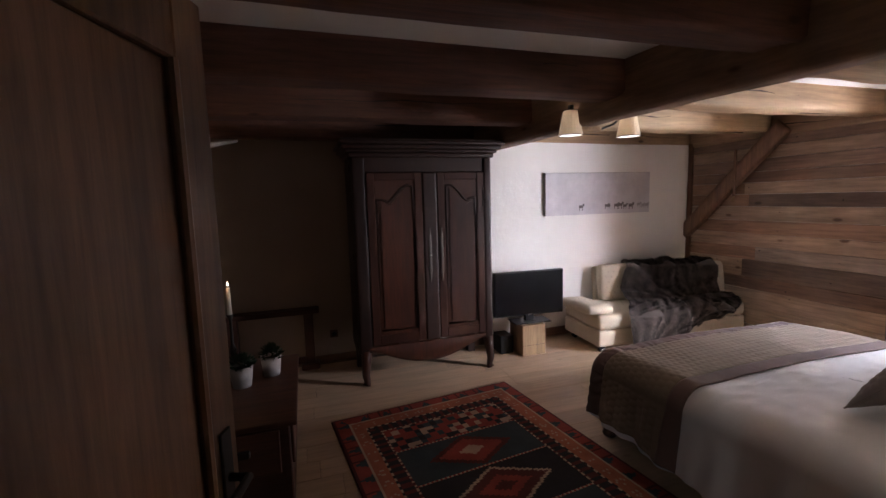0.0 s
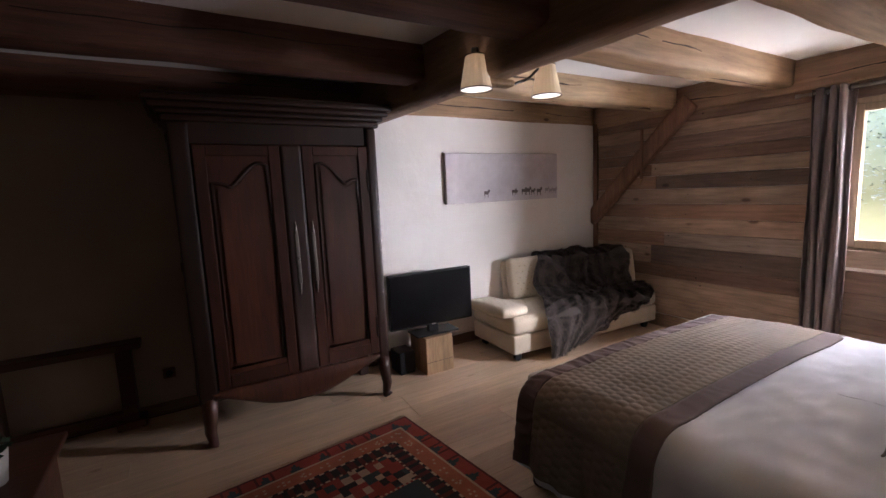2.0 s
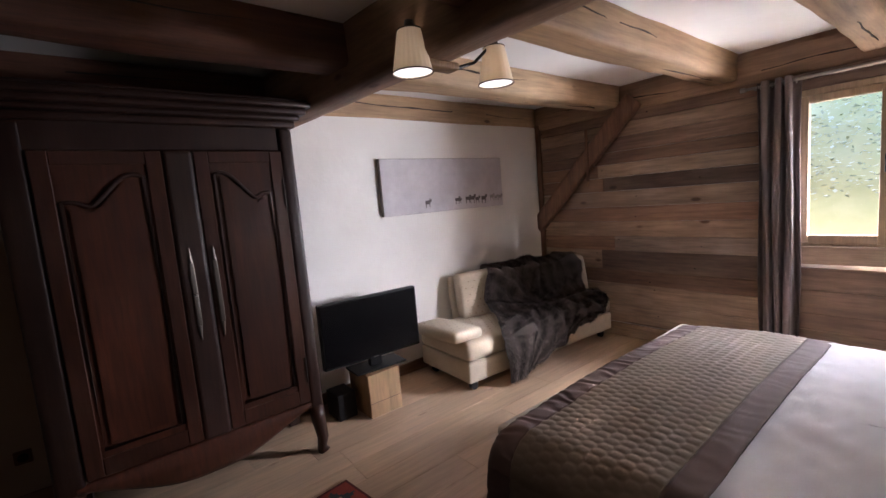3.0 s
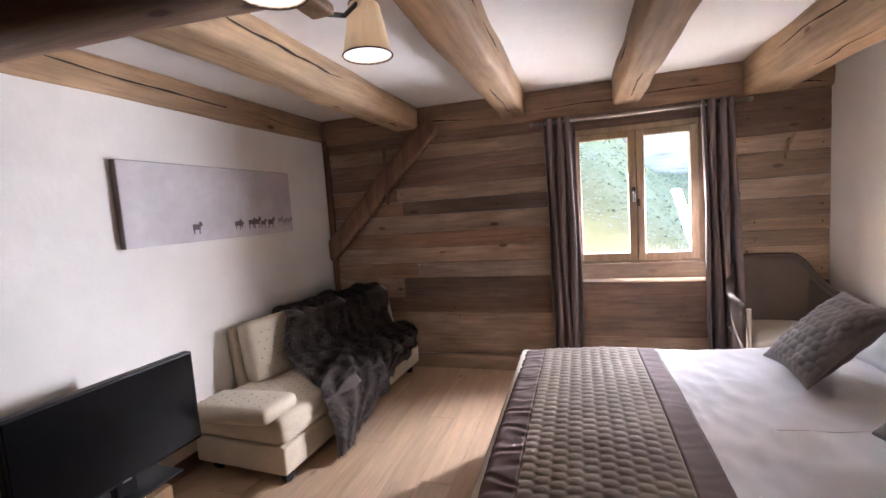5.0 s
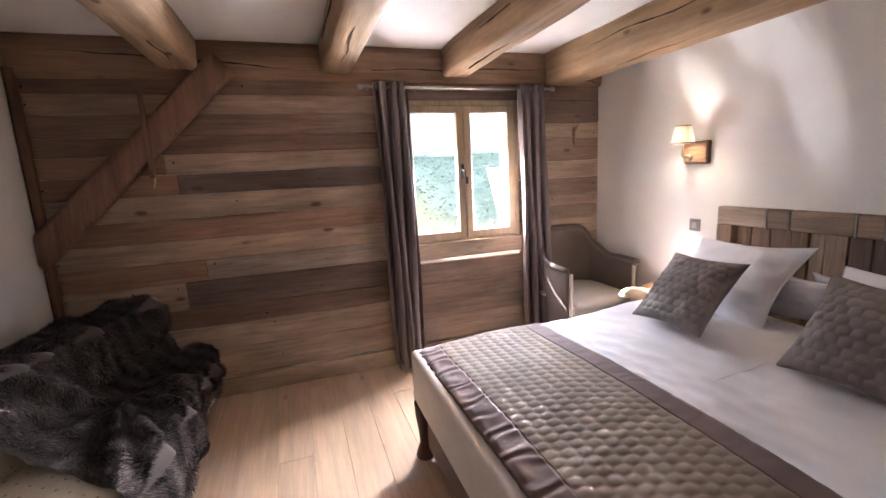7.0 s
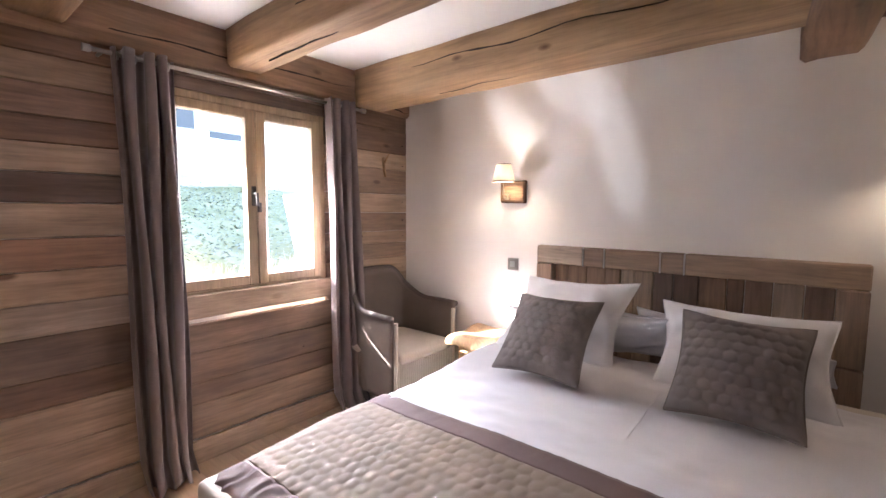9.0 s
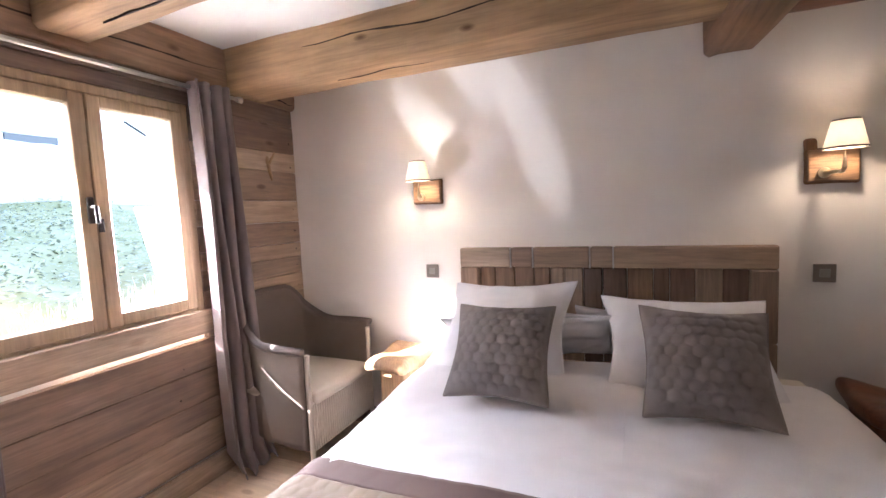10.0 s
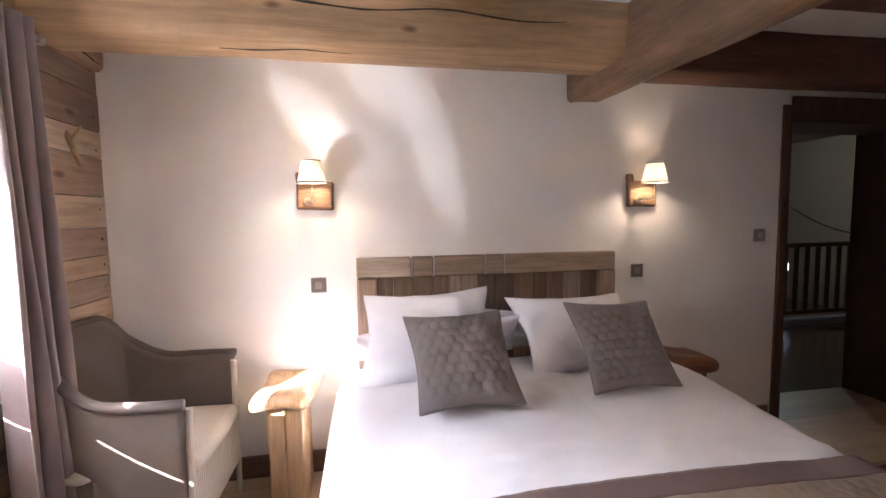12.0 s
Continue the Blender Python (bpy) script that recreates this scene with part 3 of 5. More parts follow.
part("panel", turned(join(box(0.098, LW - 0.098, -0.008, 0.008, 0.2, 0.94), box(0.098, LW - 0.098, -0.008, 0.008, 1.06, 1.93)), leaf_m), M_DOOR, leaf)
part("moulding", turned(join(*[tube([(x, s * 0.018, z0), (x, s * 0.018, z1)], 0.011, 8) for x in (0.108, LW - 0.108) for s in (-1, 1) for z0, z1 in ((0.2, 0.94), (1.06, 1.93))]), leaf_m), M_DOOR, leaf)
for s in (-1, 1):
    part("door_handle", turned(join(rbox(LW - 0.075, LW - 0.035, min(s * 0.02, s * 0.027), max(s * 0.02, s * 0.027), 0.98, 1.23, 0.003, 2), tube([(LW - 0.055, s * 0.02, 1.13), (LW - 0.055, s * 0.065, 1.13), (LW - 0.17, s * 0.07, 1.13)], 0.009)), leaf_m), M_IRON, leaf, "black iron lever handle")

# landing beyond the door
landing = structure("landing_floor", "dark polished landing floor", "floor", box(-3.2, 2.2, -3.5, 0.2, -0.2, -0.002), wood("dark_floor", [(0.09, 0.05, 0.03), (0.12, 0.065, 0.04)], 0, 0.2, 1.0, 0.3, 0.3, 0.1))
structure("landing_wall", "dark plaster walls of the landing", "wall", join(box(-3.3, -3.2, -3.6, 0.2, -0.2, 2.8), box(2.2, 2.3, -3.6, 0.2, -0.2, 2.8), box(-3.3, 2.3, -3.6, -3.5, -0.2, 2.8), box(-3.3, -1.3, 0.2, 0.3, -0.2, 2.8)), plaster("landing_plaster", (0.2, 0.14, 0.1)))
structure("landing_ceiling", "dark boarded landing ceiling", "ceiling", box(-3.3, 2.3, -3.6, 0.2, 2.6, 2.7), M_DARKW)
rail = thing("balustrade", "dark wooden balustrade on the landing", "railing", (-1.0, -1.6, 0))
part("handrail", rbox(-3.1, 0.6, -1.64, -1.56, 1.02, 1.08, 0.015, 3), M_DARKW, rail)
part("bottom_rail", box(-3.1, 0.6, -1.62, -1.58, 0.14, 0.19), M_DARKW, rail)
for i in range(22):
    x = -3.0 + i * 0.165
    part("baluster", box(x - 0.03, x + 0.03, -1.612, -1.588, 0.19, 1.02), M_DARKW, rail)
part("kerb", box(-3.1, 0.6, -1.66, -1.54, 0.0, 0.08), mat("grey_kerb", (0.3, 0.3, 0.34), 0.5), rail)
lightf = thing("landing_light", "small lit globe light on the landing", "ceiling light", (-1.72, -1.9, 2.2))
part("globe", lathe([(0.001, -0.06), (0.05, -0.035), (0.06, 0), (0.05, 0.035), (0.001, 0.06)], (-1.72, -1.9, 2.3), 16), glow("landing_globe", (0.8, 1.0, 0.85), 0.4), lightf, smooth=True)
part("stem", tube([(-1.72, -1.9, 2.36), (-1.72, -1.9, 2.6)], 0.008, 8), M_IRON, lightf)
lamp("landing_lamp", "POINT", pose(-1.72, -1.9, 2.15), LANDING_W, (0.8, 1.0, 0.9), 0.06)
swag = thing("rope_swag", "pale hanging rope swag over the stairwell", "rope", (-2.0, -1.7, 1.3))
part("rope", tube([(-1.2 - 1.9 * t, -1.75, 1.15 + 0.75 * (1 - t) ** 2) for t in np.linspace(0, 1, 14)], 0.014, 8), cloth("rope_cloth", (0.4, 0.33, 0.3)), swag, smooth=True)
for k, (x, z) in enumerate([(-1.62, 0.27), (-2.35, 0.42), (-2.62, 0.4), (-2.66, 0.62)]):
    c = thing("far_light", "tiny light seen down the stairwell", "light", (x, -2.6, z))
    part("bulb", rbox(x - 0.02, x + 0.02, -2.62, -2.58, z - 0.06, z + 0.06, 0.015, 2), glow("far_bulb", (1.0, 0.75, 0.45) if k == 0 else (0.75, 0.82, 1.0), 0.15), c)
    part("holder", box(x - 0.012, x + 0.012, -2.612, -2.588, 0.0, z - 0.06), M_DARKW, c)


# ---- things ----
def bilerp(c, u, v):
    bl, br, tl, tr = (Vector(p) for p in c)
    return (bl * (1 - u) + br * u) * (1 - v) + (tl * (1 - u) + tr * u) * v


def cushion_geo(c, puff, pinch=0.05, quilt=0.0, cells=7, n=56, seed=0, wrinkle=0.004, slump=0.0):
    """A stuffed cushion between four corners, bottom and top; quilt raises round pads on it."""
    nrm = ((Vector(c[1]) - Vector(c[0])).cross(Vector(c[2]) - Vector(c[0]))).normalized()
    mid = sum((Vector(p) for p in c), Vector()) / 4
    verts, faces = [], []
    for side in (1, -1):
        for i in range(n + 1):
            for j in range(n + 1):
                u, v = i / n, j / n
                su, sv = math.sin(math.pi * u), math.sin(math.pi * v)
                p = bilerp(c, u, v)
                bow = (abs(2 * u - 1) ** 2 * sv + abs(2 * v - 1) ** 2 * su) * pinch
                p = p + (mid - p) * bow
                t = puff * (su * sv) ** 0.42
                if quilt and side == 1:
                    a, b = u * cells, v * cells * 1.15
                    row = math.floor(b)
                    fa, fb = (a + 0.5 * (row % 2)) % 1 - 0.5, b % 1 - 0.5
                    t += quilt * (1 - min(1, (fa * fa + fb * fb) * 4.2)) ** 0.6 * min(1, su * sv * 8)
                nz = noise.noise(Vector((u * 6 + seed, v * 6, side * 2 + seed)))
                t += wrinkle * nz * min(1, su * sv * 4)
                p = p + nrm * (side * t) - Vector((0, 0, slump * su * v))
                verts.append(tuple(p))
    w = n + 1
    for s in (0, 1):
        o = s * w * w
        for i in range(n):
            for j in range(n):
                q = (o + i * w + j, o + (i + 1) * w + j, o + (i + 1) * w + j + 1, o + i * w + j + 1)
                faces.append(q if s == 0 else q[::-1])
    return verts, faces


def edge_cord(c, pinch, r=0.005, n=20):
    """Piping along a cushion's edge."""
    mid = sum((Vector(p) for p in c), Vector()) / 4
    pts = []
    for path in (lambda t: (t, 0), lambda t: (1, t), lambda t: (1 - t, 1), lambda t: (0, 1 - t)):
        for k in range(n):
            u, v = path(k / n)
            p = bilerp(c, u, v)
            su, sv = math.sin(math.pi * u), math.sin(math.pi * v)
            pts.append(p + (mid - p) * ((abs(2 * u - 1) ** 2 * sv + abs(2 * v - 1) ** 2 * su) * pinch))
    return tube(pts + [pts[0]], r, 6)


# bed
BX0, BX1, BY0, BY1, BTOP = 2.085, 3.97, 0.66, 2.74, 0.655
bed = thing("bed", "double bed with cream base and small dark feet, against the headboard", "bed", ((BX0 + BX1) / 2, 1.7, 0))
part("base", rbox(2.22, 3.87, 0.7, 2.72, 0.05, 0.328, 0.02, 5), M_BASEC, bed, "brown upholstered base set back under the mattress", smooth=True)
part("mattress", rbox(2.16, 3.915, 0.67, 2.775, 0.33, 0.625, 0.025, 6, 0.004), M_VALANCE, bed, "cream mattress", smooth=True)
for x, y in ((2.23, 2.735), (3.875, 2.735), (2.28, 0.8), (3.84, 0.8)):
    part("leg", lathe([(0.001, 0), (0.045, 0), (0.052, 0.012), (0.046, 0.035), (0.026, 0.09), (0.03, 0.16), (0.042, 0.25), (0.046, 0.329)], (x, y, 0), 18), M_DARKW, bed, "turned dark wooden leg", smooth=True)
hb = thing("headboard", "reclaimed wood headboard with framed upright planks, behind the pillows", "headboard", (3.055, 0.63, 0.3))
HX0, HX1, HZ = 2.255, 3.855, 1.255
for a, b in ((HX0, 2.977), (2.983, 3.097), (3.103, 3.407), (3.413, 3.537), (3.543, HX1)):
    part("top_rail", box(a, b, 0.6, 0.66, HZ - 0.115, HZ, 0.006), M_HEADB, hb)
for a in (HX0, HX1 - 0.11):
    for z0, z1 in ((0.3, 0.78), (0.782, HZ - 0.117)):
        part("stile", box(a, a + 0.11, 0.6, 0.664, z0, z1, 0.006), M_HEADS, hb)
x = HX0 + 0.112
rnd = random.Random(5)
while x < HX1 - 0.16:
    w = min(rnd.uniform(0.075, 0.13), HX1 - 0.112 - x)
    part("plank", box(x, x + w - 0.003, 0.604, 0.624 + rnd.uniform(0, 0.012), 0.3, HZ - 0.117, 0.005), M_HEADV, hb)
    x += w
for x in (2.98, 3.1, 3.41, 3.54):
    part("strap", box(x - 0.004, x + 0.004, 0.655, 0.664, HZ - 0.116, HZ + 0.002, 0.001), M_STEEL, hb)


def drape_x(s, hem_w, hem_e, off, y):
    """Across the bed: s from the west hem, over the top, to the east hem."""
    hump = 0.02 * math.sin(math.pi * min(max((s - 0.25) / 0.5, 0), 1))
    top = BTOP + off + hump + 0.05 * math.exp(-((y - 1.25) / 0.45) ** 2) - 0.03 * max(0, (y - 2.3) / 0.42)
    r = 0.15
    x0, x1 = BX0 - off, BX1 + off
    segs = [("d", hem_w), ("a", 0), ("t", 0), ("b", 0), ("e", hem_e)]
    lw, le, la, lt = top - r - hem_w, top - r - hem_e, r * math.pi / 2, x1 - x0 - 2 * r
    d = s * (lw + le + 2 * la + lt)
    if d < lw:
        f = 1 - d / lw
        return x0 - 0.05 * f + 0.018 * f * math.sin(y * 17) + 0.01 * f * math.sin(y * 41 + 1), hem_w + d
    d -= lw
    if d < la:
        a = d / r
        return x0 + r - r * math.cos(a), top - r + r * math.sin(a)
    d -= la
    if d < lt:
        return x0 + r + d, top
    d -= lt
    if d < la:
        a = d / r
        return x1 - r + r * math.sin(a), top - r + r * math.cos(a)
    d -= la
    return x1 + 0.04 * d / le + 0.015 * math.sin(y * 15) * d / le, top - r - d


def duvet_point(u, v):
    y0, y1 = BY0 + 0.25, 2.74
    run = (y1 - y0) + 0.16
    d = v * run
    if d < y1 - y0 - 0.05:
        y, drop = y0 + d, 0
    else:
        a = min((d - (y1 - y0 - 0.05)) / 0.08, math.pi / 2)
        y, drop = y1 - 0.05 + 0.05 * math.sin(a), 0.05 * (1 - math.cos(a)) + max(0, d - (y1 - y0 - 0.05) - 0.08 * math.pi / 2)
    x, z = drape_x(u, 0.2, 0.25, 0.0, y)
    top = min(1, max(0, (z - 0.5) / 0.15))
    n1 = noise.noise(Vector((x * 2.2, y * 2.2, 4)))
    n2 = noise.noise(Vector((x * 7 + n1 * 2, y * 5, 9)))
    n3 = abs(noise.noise(Vector((x * 4 + y * 2, y * 9 - x * 2, 19))))
    crease = abs(noise.noise(Vector((x * 6 + y * 9, y * 26 - x * 5, 31)))) * 0.009 * math.exp(-((y - 1.9) / 0.22) ** 2)
    z += crease * top
    return x, y, z - drop * top + (n1 * 0.012 + n2 * 0.006 - n3 * 0.012) * top


duvet = thing("duvet", "white linen duvet spread over the bed", "duvet", (3.0, 1.8, 0.6))
part("cover", sheet(duvet_point, 150, 110, 0.0), M_LINEN, duvet, smooth=True)
part("seam", tube([Vector(duvet_point(0.47, 0.2 + 0.014 * k)) + Vector((0, 0, 0.0)) for k in range(18)], 0.0015, 6), M_LINEN, duvet)

RY0, RY1 = 2.0, 2.745


def runner_point(u, v):
    y = RY0 + (RY1 - RY0) * v
    x, z = drape_x(u, 0.21 + 0.03 * math.sin(v * 3), 0.3, 0.012, y)
    ring = 0.0
    if 0.14 < v < 0.84:
        a, b = u * 58, (v - 0.14) / 0.7 * 10
        row = math.floor(b)
        fa, fb = (a + 0.5 * (row % 2)) % 1 - 0.5, b % 1 - 0.5
        ring = 0.0036 * (1 - min(1, (fa * fa + fb * fb) * 4.3)) ** 0.6
    else:
        ring = 0.0028 * math.sin(u * 210 + noise.noise(Vector((u * 30, v * 6, 0))) * 6) * (1 if v > 0.5 else 0.3)
    side = 1 if z < 0.5 else 0
    dx = (-1 if x < 3 else 1) * ring * side
    drop = 0.012 * max(0, (v - 0.97) / 0.03)
    return x + dx, y, z + ring * (1 - side) - drop + 0.004 * noise.noise(Vector((x * 5, y * 5, 2)))


runner = thing("bed_runner", "quilted taupe bed runner with dark satin borders across the bed", "bed runner", (3.0, 2.3, 0.7))


def strip(v0, v1, nu, nv):
    return sheet(lambda u, v: runner_point(u, v0 + (v1 - v0) * v), nu, nv, 0.006)


part("quilted_field", strip(0.14, 0.84, 500, 84), M_RUNNER, runner, smooth=True)
part("border", strip(0.0, 0.14, 240, 8), M_SATIN, runner, "dark satin border", True)
part("border", strip(0.84, 1.0, 420, 12), M_SATIN, runner, "dark satin border", True)

PILLOWS = [
    ("large square white pillow leaning on the headboard", [(3.86, 1.16, 0.68), (3.17, 1.18, 0.68), (3.815, 0.82, 1.07), (3.145, 0.85, 1.098)], 0.085),
    ("large square white pillow leaning on the headboard", [(3.0, 1.2, 0.675), (2.33, 1.2, 0.675), (3.034, 0.83, 1.025), (2.35, 0.84, 1.025)], 0.09),
    ("flat white pillow lying behind the others", [(3.86, 0.76, 0.705), (2.98, 0.8, 0.72), (3.86, 1.0, 0.9), (2.98, 0.94, 0.95)], 0.07),
    ("flat white pillow lying behind the others", [(3.16, 0.72, 0.72), (2.34, 0.72, 0.705), (3.16, 0.84, 0.97), (2.36, 0.9, 0.87)], 0.07),
]
for k, (label, c, puff) in enumerate(PILLOWS):
    t = thing("pillow", label, "pillow", tuple(sum((Vector(p) for p in c), Vector()) / 4), "pillows on the bed")
    part("case", cushion_geo(c, puff, 0.14 if k < 2 else 0.03, 0, n=36, seed=k * 3, wrinkle=0.024), M_LINEN, t, smooth=True)
    part("flange", edge_cord(c, 0.14 if k < 2 else 0.03, 0.004), M_LINEN, t)
CUSHIONS = [
    ("grey quilted cushion leaning on a white pillow by the window side", [(3.605, 1.56, 0.733), (3.181, 1.56, 0.742), (3.638, 1.23, 1.04), (3.195, 1.245, 1.052)]),
    ("grey quilted cushion leaning on a white pillow by the door side", [(2.86, 1.517, 0.735), (2.444, 1.505, 0.733), (2.866, 1.219, 1.067), (2.434, 1.225, 1.055)]),
]
for k, (label, c) in enumerate(CUSHIONS):
    t = thing("quilted_cushion", label, "cushion", tuple(sum((Vector(p) for p in c), Vector()) / 4), "cushions on the bed")
    part("cover", cushion_geo(c, 0.07, 0.1, 0.0055, 9, 108, k, 0.01), M_CUSH, t, smooth=True)
    part("piping", edge_cord(c, 0.1, 0.004), M_CUSH, t)


# wall lights by the bed
def sconce(x, z, label):
    t = thing("wall_light", label, "wall light", (x, SOUTH, z), "wall lights by the bed")
    part("bark_edge", rbox(x - 0.101, x + 0.101, SOUTH, SOUTH + 0.028, z - 0.088, z + 0.071, 0.022, 7, 0, 0.008, x), M_BARK, t, "dark bark edge of the back plate", True)
    part("bark_edge", rbox(x + 0.05, x + 0.1, SOUTH, SOUTH + 0.03, z + 0.06, z + 0.125, 0.015, 5, 0, 0.01, x + 1), M_BARK, t, "dark knot of bark above the back plate", True)
    part("backplate", rbox(x - 0.094, x + 0.094, SOUTH + 0.02, SOUTH + 0.042, z - 0.08, z + 0.064, 0.014, 6, 0, 0.008, x), M_PLATE, t, "raw wooden back plate", True)
    part("arm", tube([(x + 0.035, SOUTH + 0.04, z - 0.04), (x + 0.03, SOUTH + 0.085, z - 0.04), (x, SOUTH + 0.13, z - 0.04), (x, SOUTH + 0.15, z - 0.025), (x, SOUTH + 0.15, z + 0.05)], 0.009, 10), M_BRASS, t)
    part("rose", tube([(x + 0.035, SOUTH + 0.04, z - 0.04), (x + 0.035, SOUTH + 0.055, z - 0.04)], 0.024, 16), M_BRASS, t)
    shade = part("shade", lathe([(0.075, 0.055), (0.048, 0.17)], (x, SOUTH + 0.15, z), 28), M_SHADE, t, "cream fabric shade", True)
    part("piping", lathe([(0.0755, 0.052), (0.077, 0.056), (0.0745, 0.06)], (x, SOUTH + 0.15, z), 28), M_SHADEB, shade)
    part("piping", lathe([(0.0485, 0.166), (0.0495, 0.17), (0.047, 0.173)], (x, SOUTH + 0.15, z), 28), M_SHADEB, shade)
    part("bulb", lathe([(0.001, 0.06), (0.012, 0.065), (0.018, 0.09), (0.012, 0.12), (0.001, 0.135)], (x, SOUTH + 0.15, z), 12), M_BULB, t, smooth=True).visible_shadow = False
    lamp("sconce_bulb", "POINT", pose(x, SOUTH + 0.15, z + 0.1), SCONCE_W, WARM, 0.03)


sconce(4.07, 1.62, "brass wall light with cream shade on raw wood, by the window")
sconce(2.06, 1.62, "brass wall light with cream shade on raw wood, by the door")


def switch(x, z, label, w=0.085, h=0.085, two=False):
    t = thing("wall_switch", label, "switch", (x, SOUTH, z), "switches on the wall")
    part("plate", box(x - w / 2, x + w / 2, SOUTH, SOUTH + 0.009, z - h / 2, z + h / 2, 0.002), M_SWITCH, t)
    part("rocker", box(x - 0.02, x + 0.02, SOUTH + 0.009, SOUTH + 0.014, z - 0.02, z + 0.02, 0.002), M_STEEL, t)


switch(4.07, 1.105, "square steel switch plate beside the bed, window side")
switch(2.07, 1.12, "square steel switch plate beside the bed, door side")
switch(1.16, 1.33, "square steel switch plate beside the door")

# night tables
def stump(name, x0, x1, y0, y1, h, label, m_block, m_slab, seed):
    t = thing(name, label, "bedside table", ((x0 + x1) / 2, (y0 + y1) / 2, 0), "rough wooden bedside tables")
    xm = (x0 + x1) / 2
    part("block", rbox(x0 + 0.03, xm - 0.002, y0 + 0.02, y1 - 0.03, 0, h - 0.07, 0.012, 5, 0, 0.006, seed), m_block, t, smooth=True)
    part("block", rbox(xm + 0.002, x1 - 0.03, y0 + 0.02, y1 - 0.05, 0, h - 0.07, 0.012, 5, 0, 0.006, seed + 2), m_block, t, smooth=True)
    part("slab", rbox(x0 - 0.02, x1 + 0.02, y0, y1 + 0.02, h - 0.085, h, 0.04, 10, 0, 0.04, seed), m_slab, t, "live-edge slab top", True)


stump("bedside_table", 4.1, 4.34, 0.63, 0.98, 0.63, "pale raw timber bedside table in the sunlight, by the tub chair", M_BLOCK, M_BLOCK, 3)
stump("bedside_table", 1.78, 2.02, 0.64, 0.96, 0.63, "red-brown rough stump bedside table, by the door side of the bed", M_SLAB, M_SLAB, 8)


# tub chair
def tub_chair():
    t = thing("tub_chair", "taupe woven loom tub chair with cream seat, in the window corner", "armchair", (4.84, 0.98, 0))
    cx, cy = 4.82, 1.03
    R = 0.32

    def rim(a):
        """a from -1 (south arm front) over the back to 1 (north arm front)."""
        th = a * math.radians(100)
        k = abs(a)
        x = cx + (R - 0.03) * math.cos(th) - (0.26 * max(0, k - 0.5) / 0.5)
        y = cy + (R + 0.02) * math.sin(th) * (1 if k < 0.9 else 1)
        s = 0.5 - 0.5 * math.cos(math.pi * min(1, max(0, (k - 0.28) / 0.45)))
        z = 1.015 - 0.24 * s - 0.02 * max(0, k - 0.7)
        return x, y, z

    def shell(u, v):
        a = -1 + 2 * u
        x, y, z = rim(a)
        lean = 0.07 * (1 - v)
        bx, by = cx + (x - cx) * (1 - lean), cy + (y - cy) * (1 - lean)
        return bx, by, 0.2 + (z - 0.2) * v

    part("shell", sheet(shell, 64, 16, 0.022), M_LOOM, t, smooth=True)
    part("rim", tube([Vector(rim(-1 + 2 * k / 48)) + Vector((0, 0, 0.002)) for k in range(49)], 0.022, 12), M_LOOMD, t, smooth=True)
    xf = rim(1)[0]
    part("front_panel", box(xf - 0.005, xf + 0.015, cy - 0.29, cy + 0.29, 0.2, 0.47), M_LOOML, t, "cream ribbed front panel")
    part("ribs", join(*[tube([(xf - 0.007, cy - 0.28 + k * 0.02, 0.2), (xf - 0.007, cy - 0.28 + k * 0.02, 0.46)], 0.007, 6, False) for k in range(29)]), M_LOOML, t)
    part("side_panel", box(xf, cx + 0.05, cy + 0.285, cy + 0.3, 0.2, 0.47), M_LOOM, t)
    part("side_panel", box(xf, cx + 0.05, cy - 0.3, cy - 0.285, 0.2, 0.47), M_LOOM, t)
    part("seat", rbox(xf - 0.02, cx + 0.26, cy - 0.275, cy + 0.275, 0.44, 0.52, 0.035, 6, 0.02), M_LOOML, t, "cream seat pad", True)
    for y in (cy - 0.3, cy + 0.3):
        part("leg", tube([(xf, y, 0.74), (xf, y, 0.0)], [0.016, 0.014], 10), M_LOOML, t)
        part("leg", tube([(cx + 0.2, cy + (y - cy) * 0.6, 0.25), (cx + 0.2, cy + (y - cy) * 0.6, 0.0)], [0.018, 0.014], 10), M_LOOML, t)
    part("stretcher", tube([(xf, cy - 0.3, 0.2), (xf, cy + 0.3, 0.2)], 0.01, 8), M_LOOML, t)


tub_chair()


# curtains
def curtain(y0, y1, yb0, yb1, label, seed, folds=3.5):
    t = thing("curtain", label, "curtain", (5.05, (y0 + y1) / 2, 2.2), "curtains at the window")

    def f(u, v):
        z = 2.235 - 2.2 * v
        a = y0 + (y1 - y0) * u
        b = yb0 + (yb1 - yb0) * u
        k = v ** 1.6
        ph = u * folds * 2 * math.pi + seed
        amp = 0.045 + 0.008 * v
        x = 5.03 + amp * 1.15 * math.sin(ph) + 0.006 * math.sin(ph * 2.3 + 5 * v) - 0.03 * v
        y = a * (1 - k) + b * k - 0.011 * math.sin(2 * ph) + 0.008 * math.sin(v * 7 + u * 9)
        if v > 0.95:
            q = (v - 0.95) / 0.05
            x -= 0.07 * q * (0.4 + abs(math.sin(ph * 0.5 + 1)))
            z += 0.025 * q * math.sin(ph * 1.3)
        return x, y, max(z, 0.006)

    part("cloth", sheet(f, int(folds * 34), 60, 0.004), M_CURT, t, smooth=True)
    for k in range(7):
        u = (k + 0.5) / 7
        y = y0 + (y1 - y0) * u
        bm = tube([(5.045, y - 0.002, 2.2), (5.045, y + 0.002, 2.2)], 0.021, 14)
        part("eyelet", bm, M_STEEL, t)


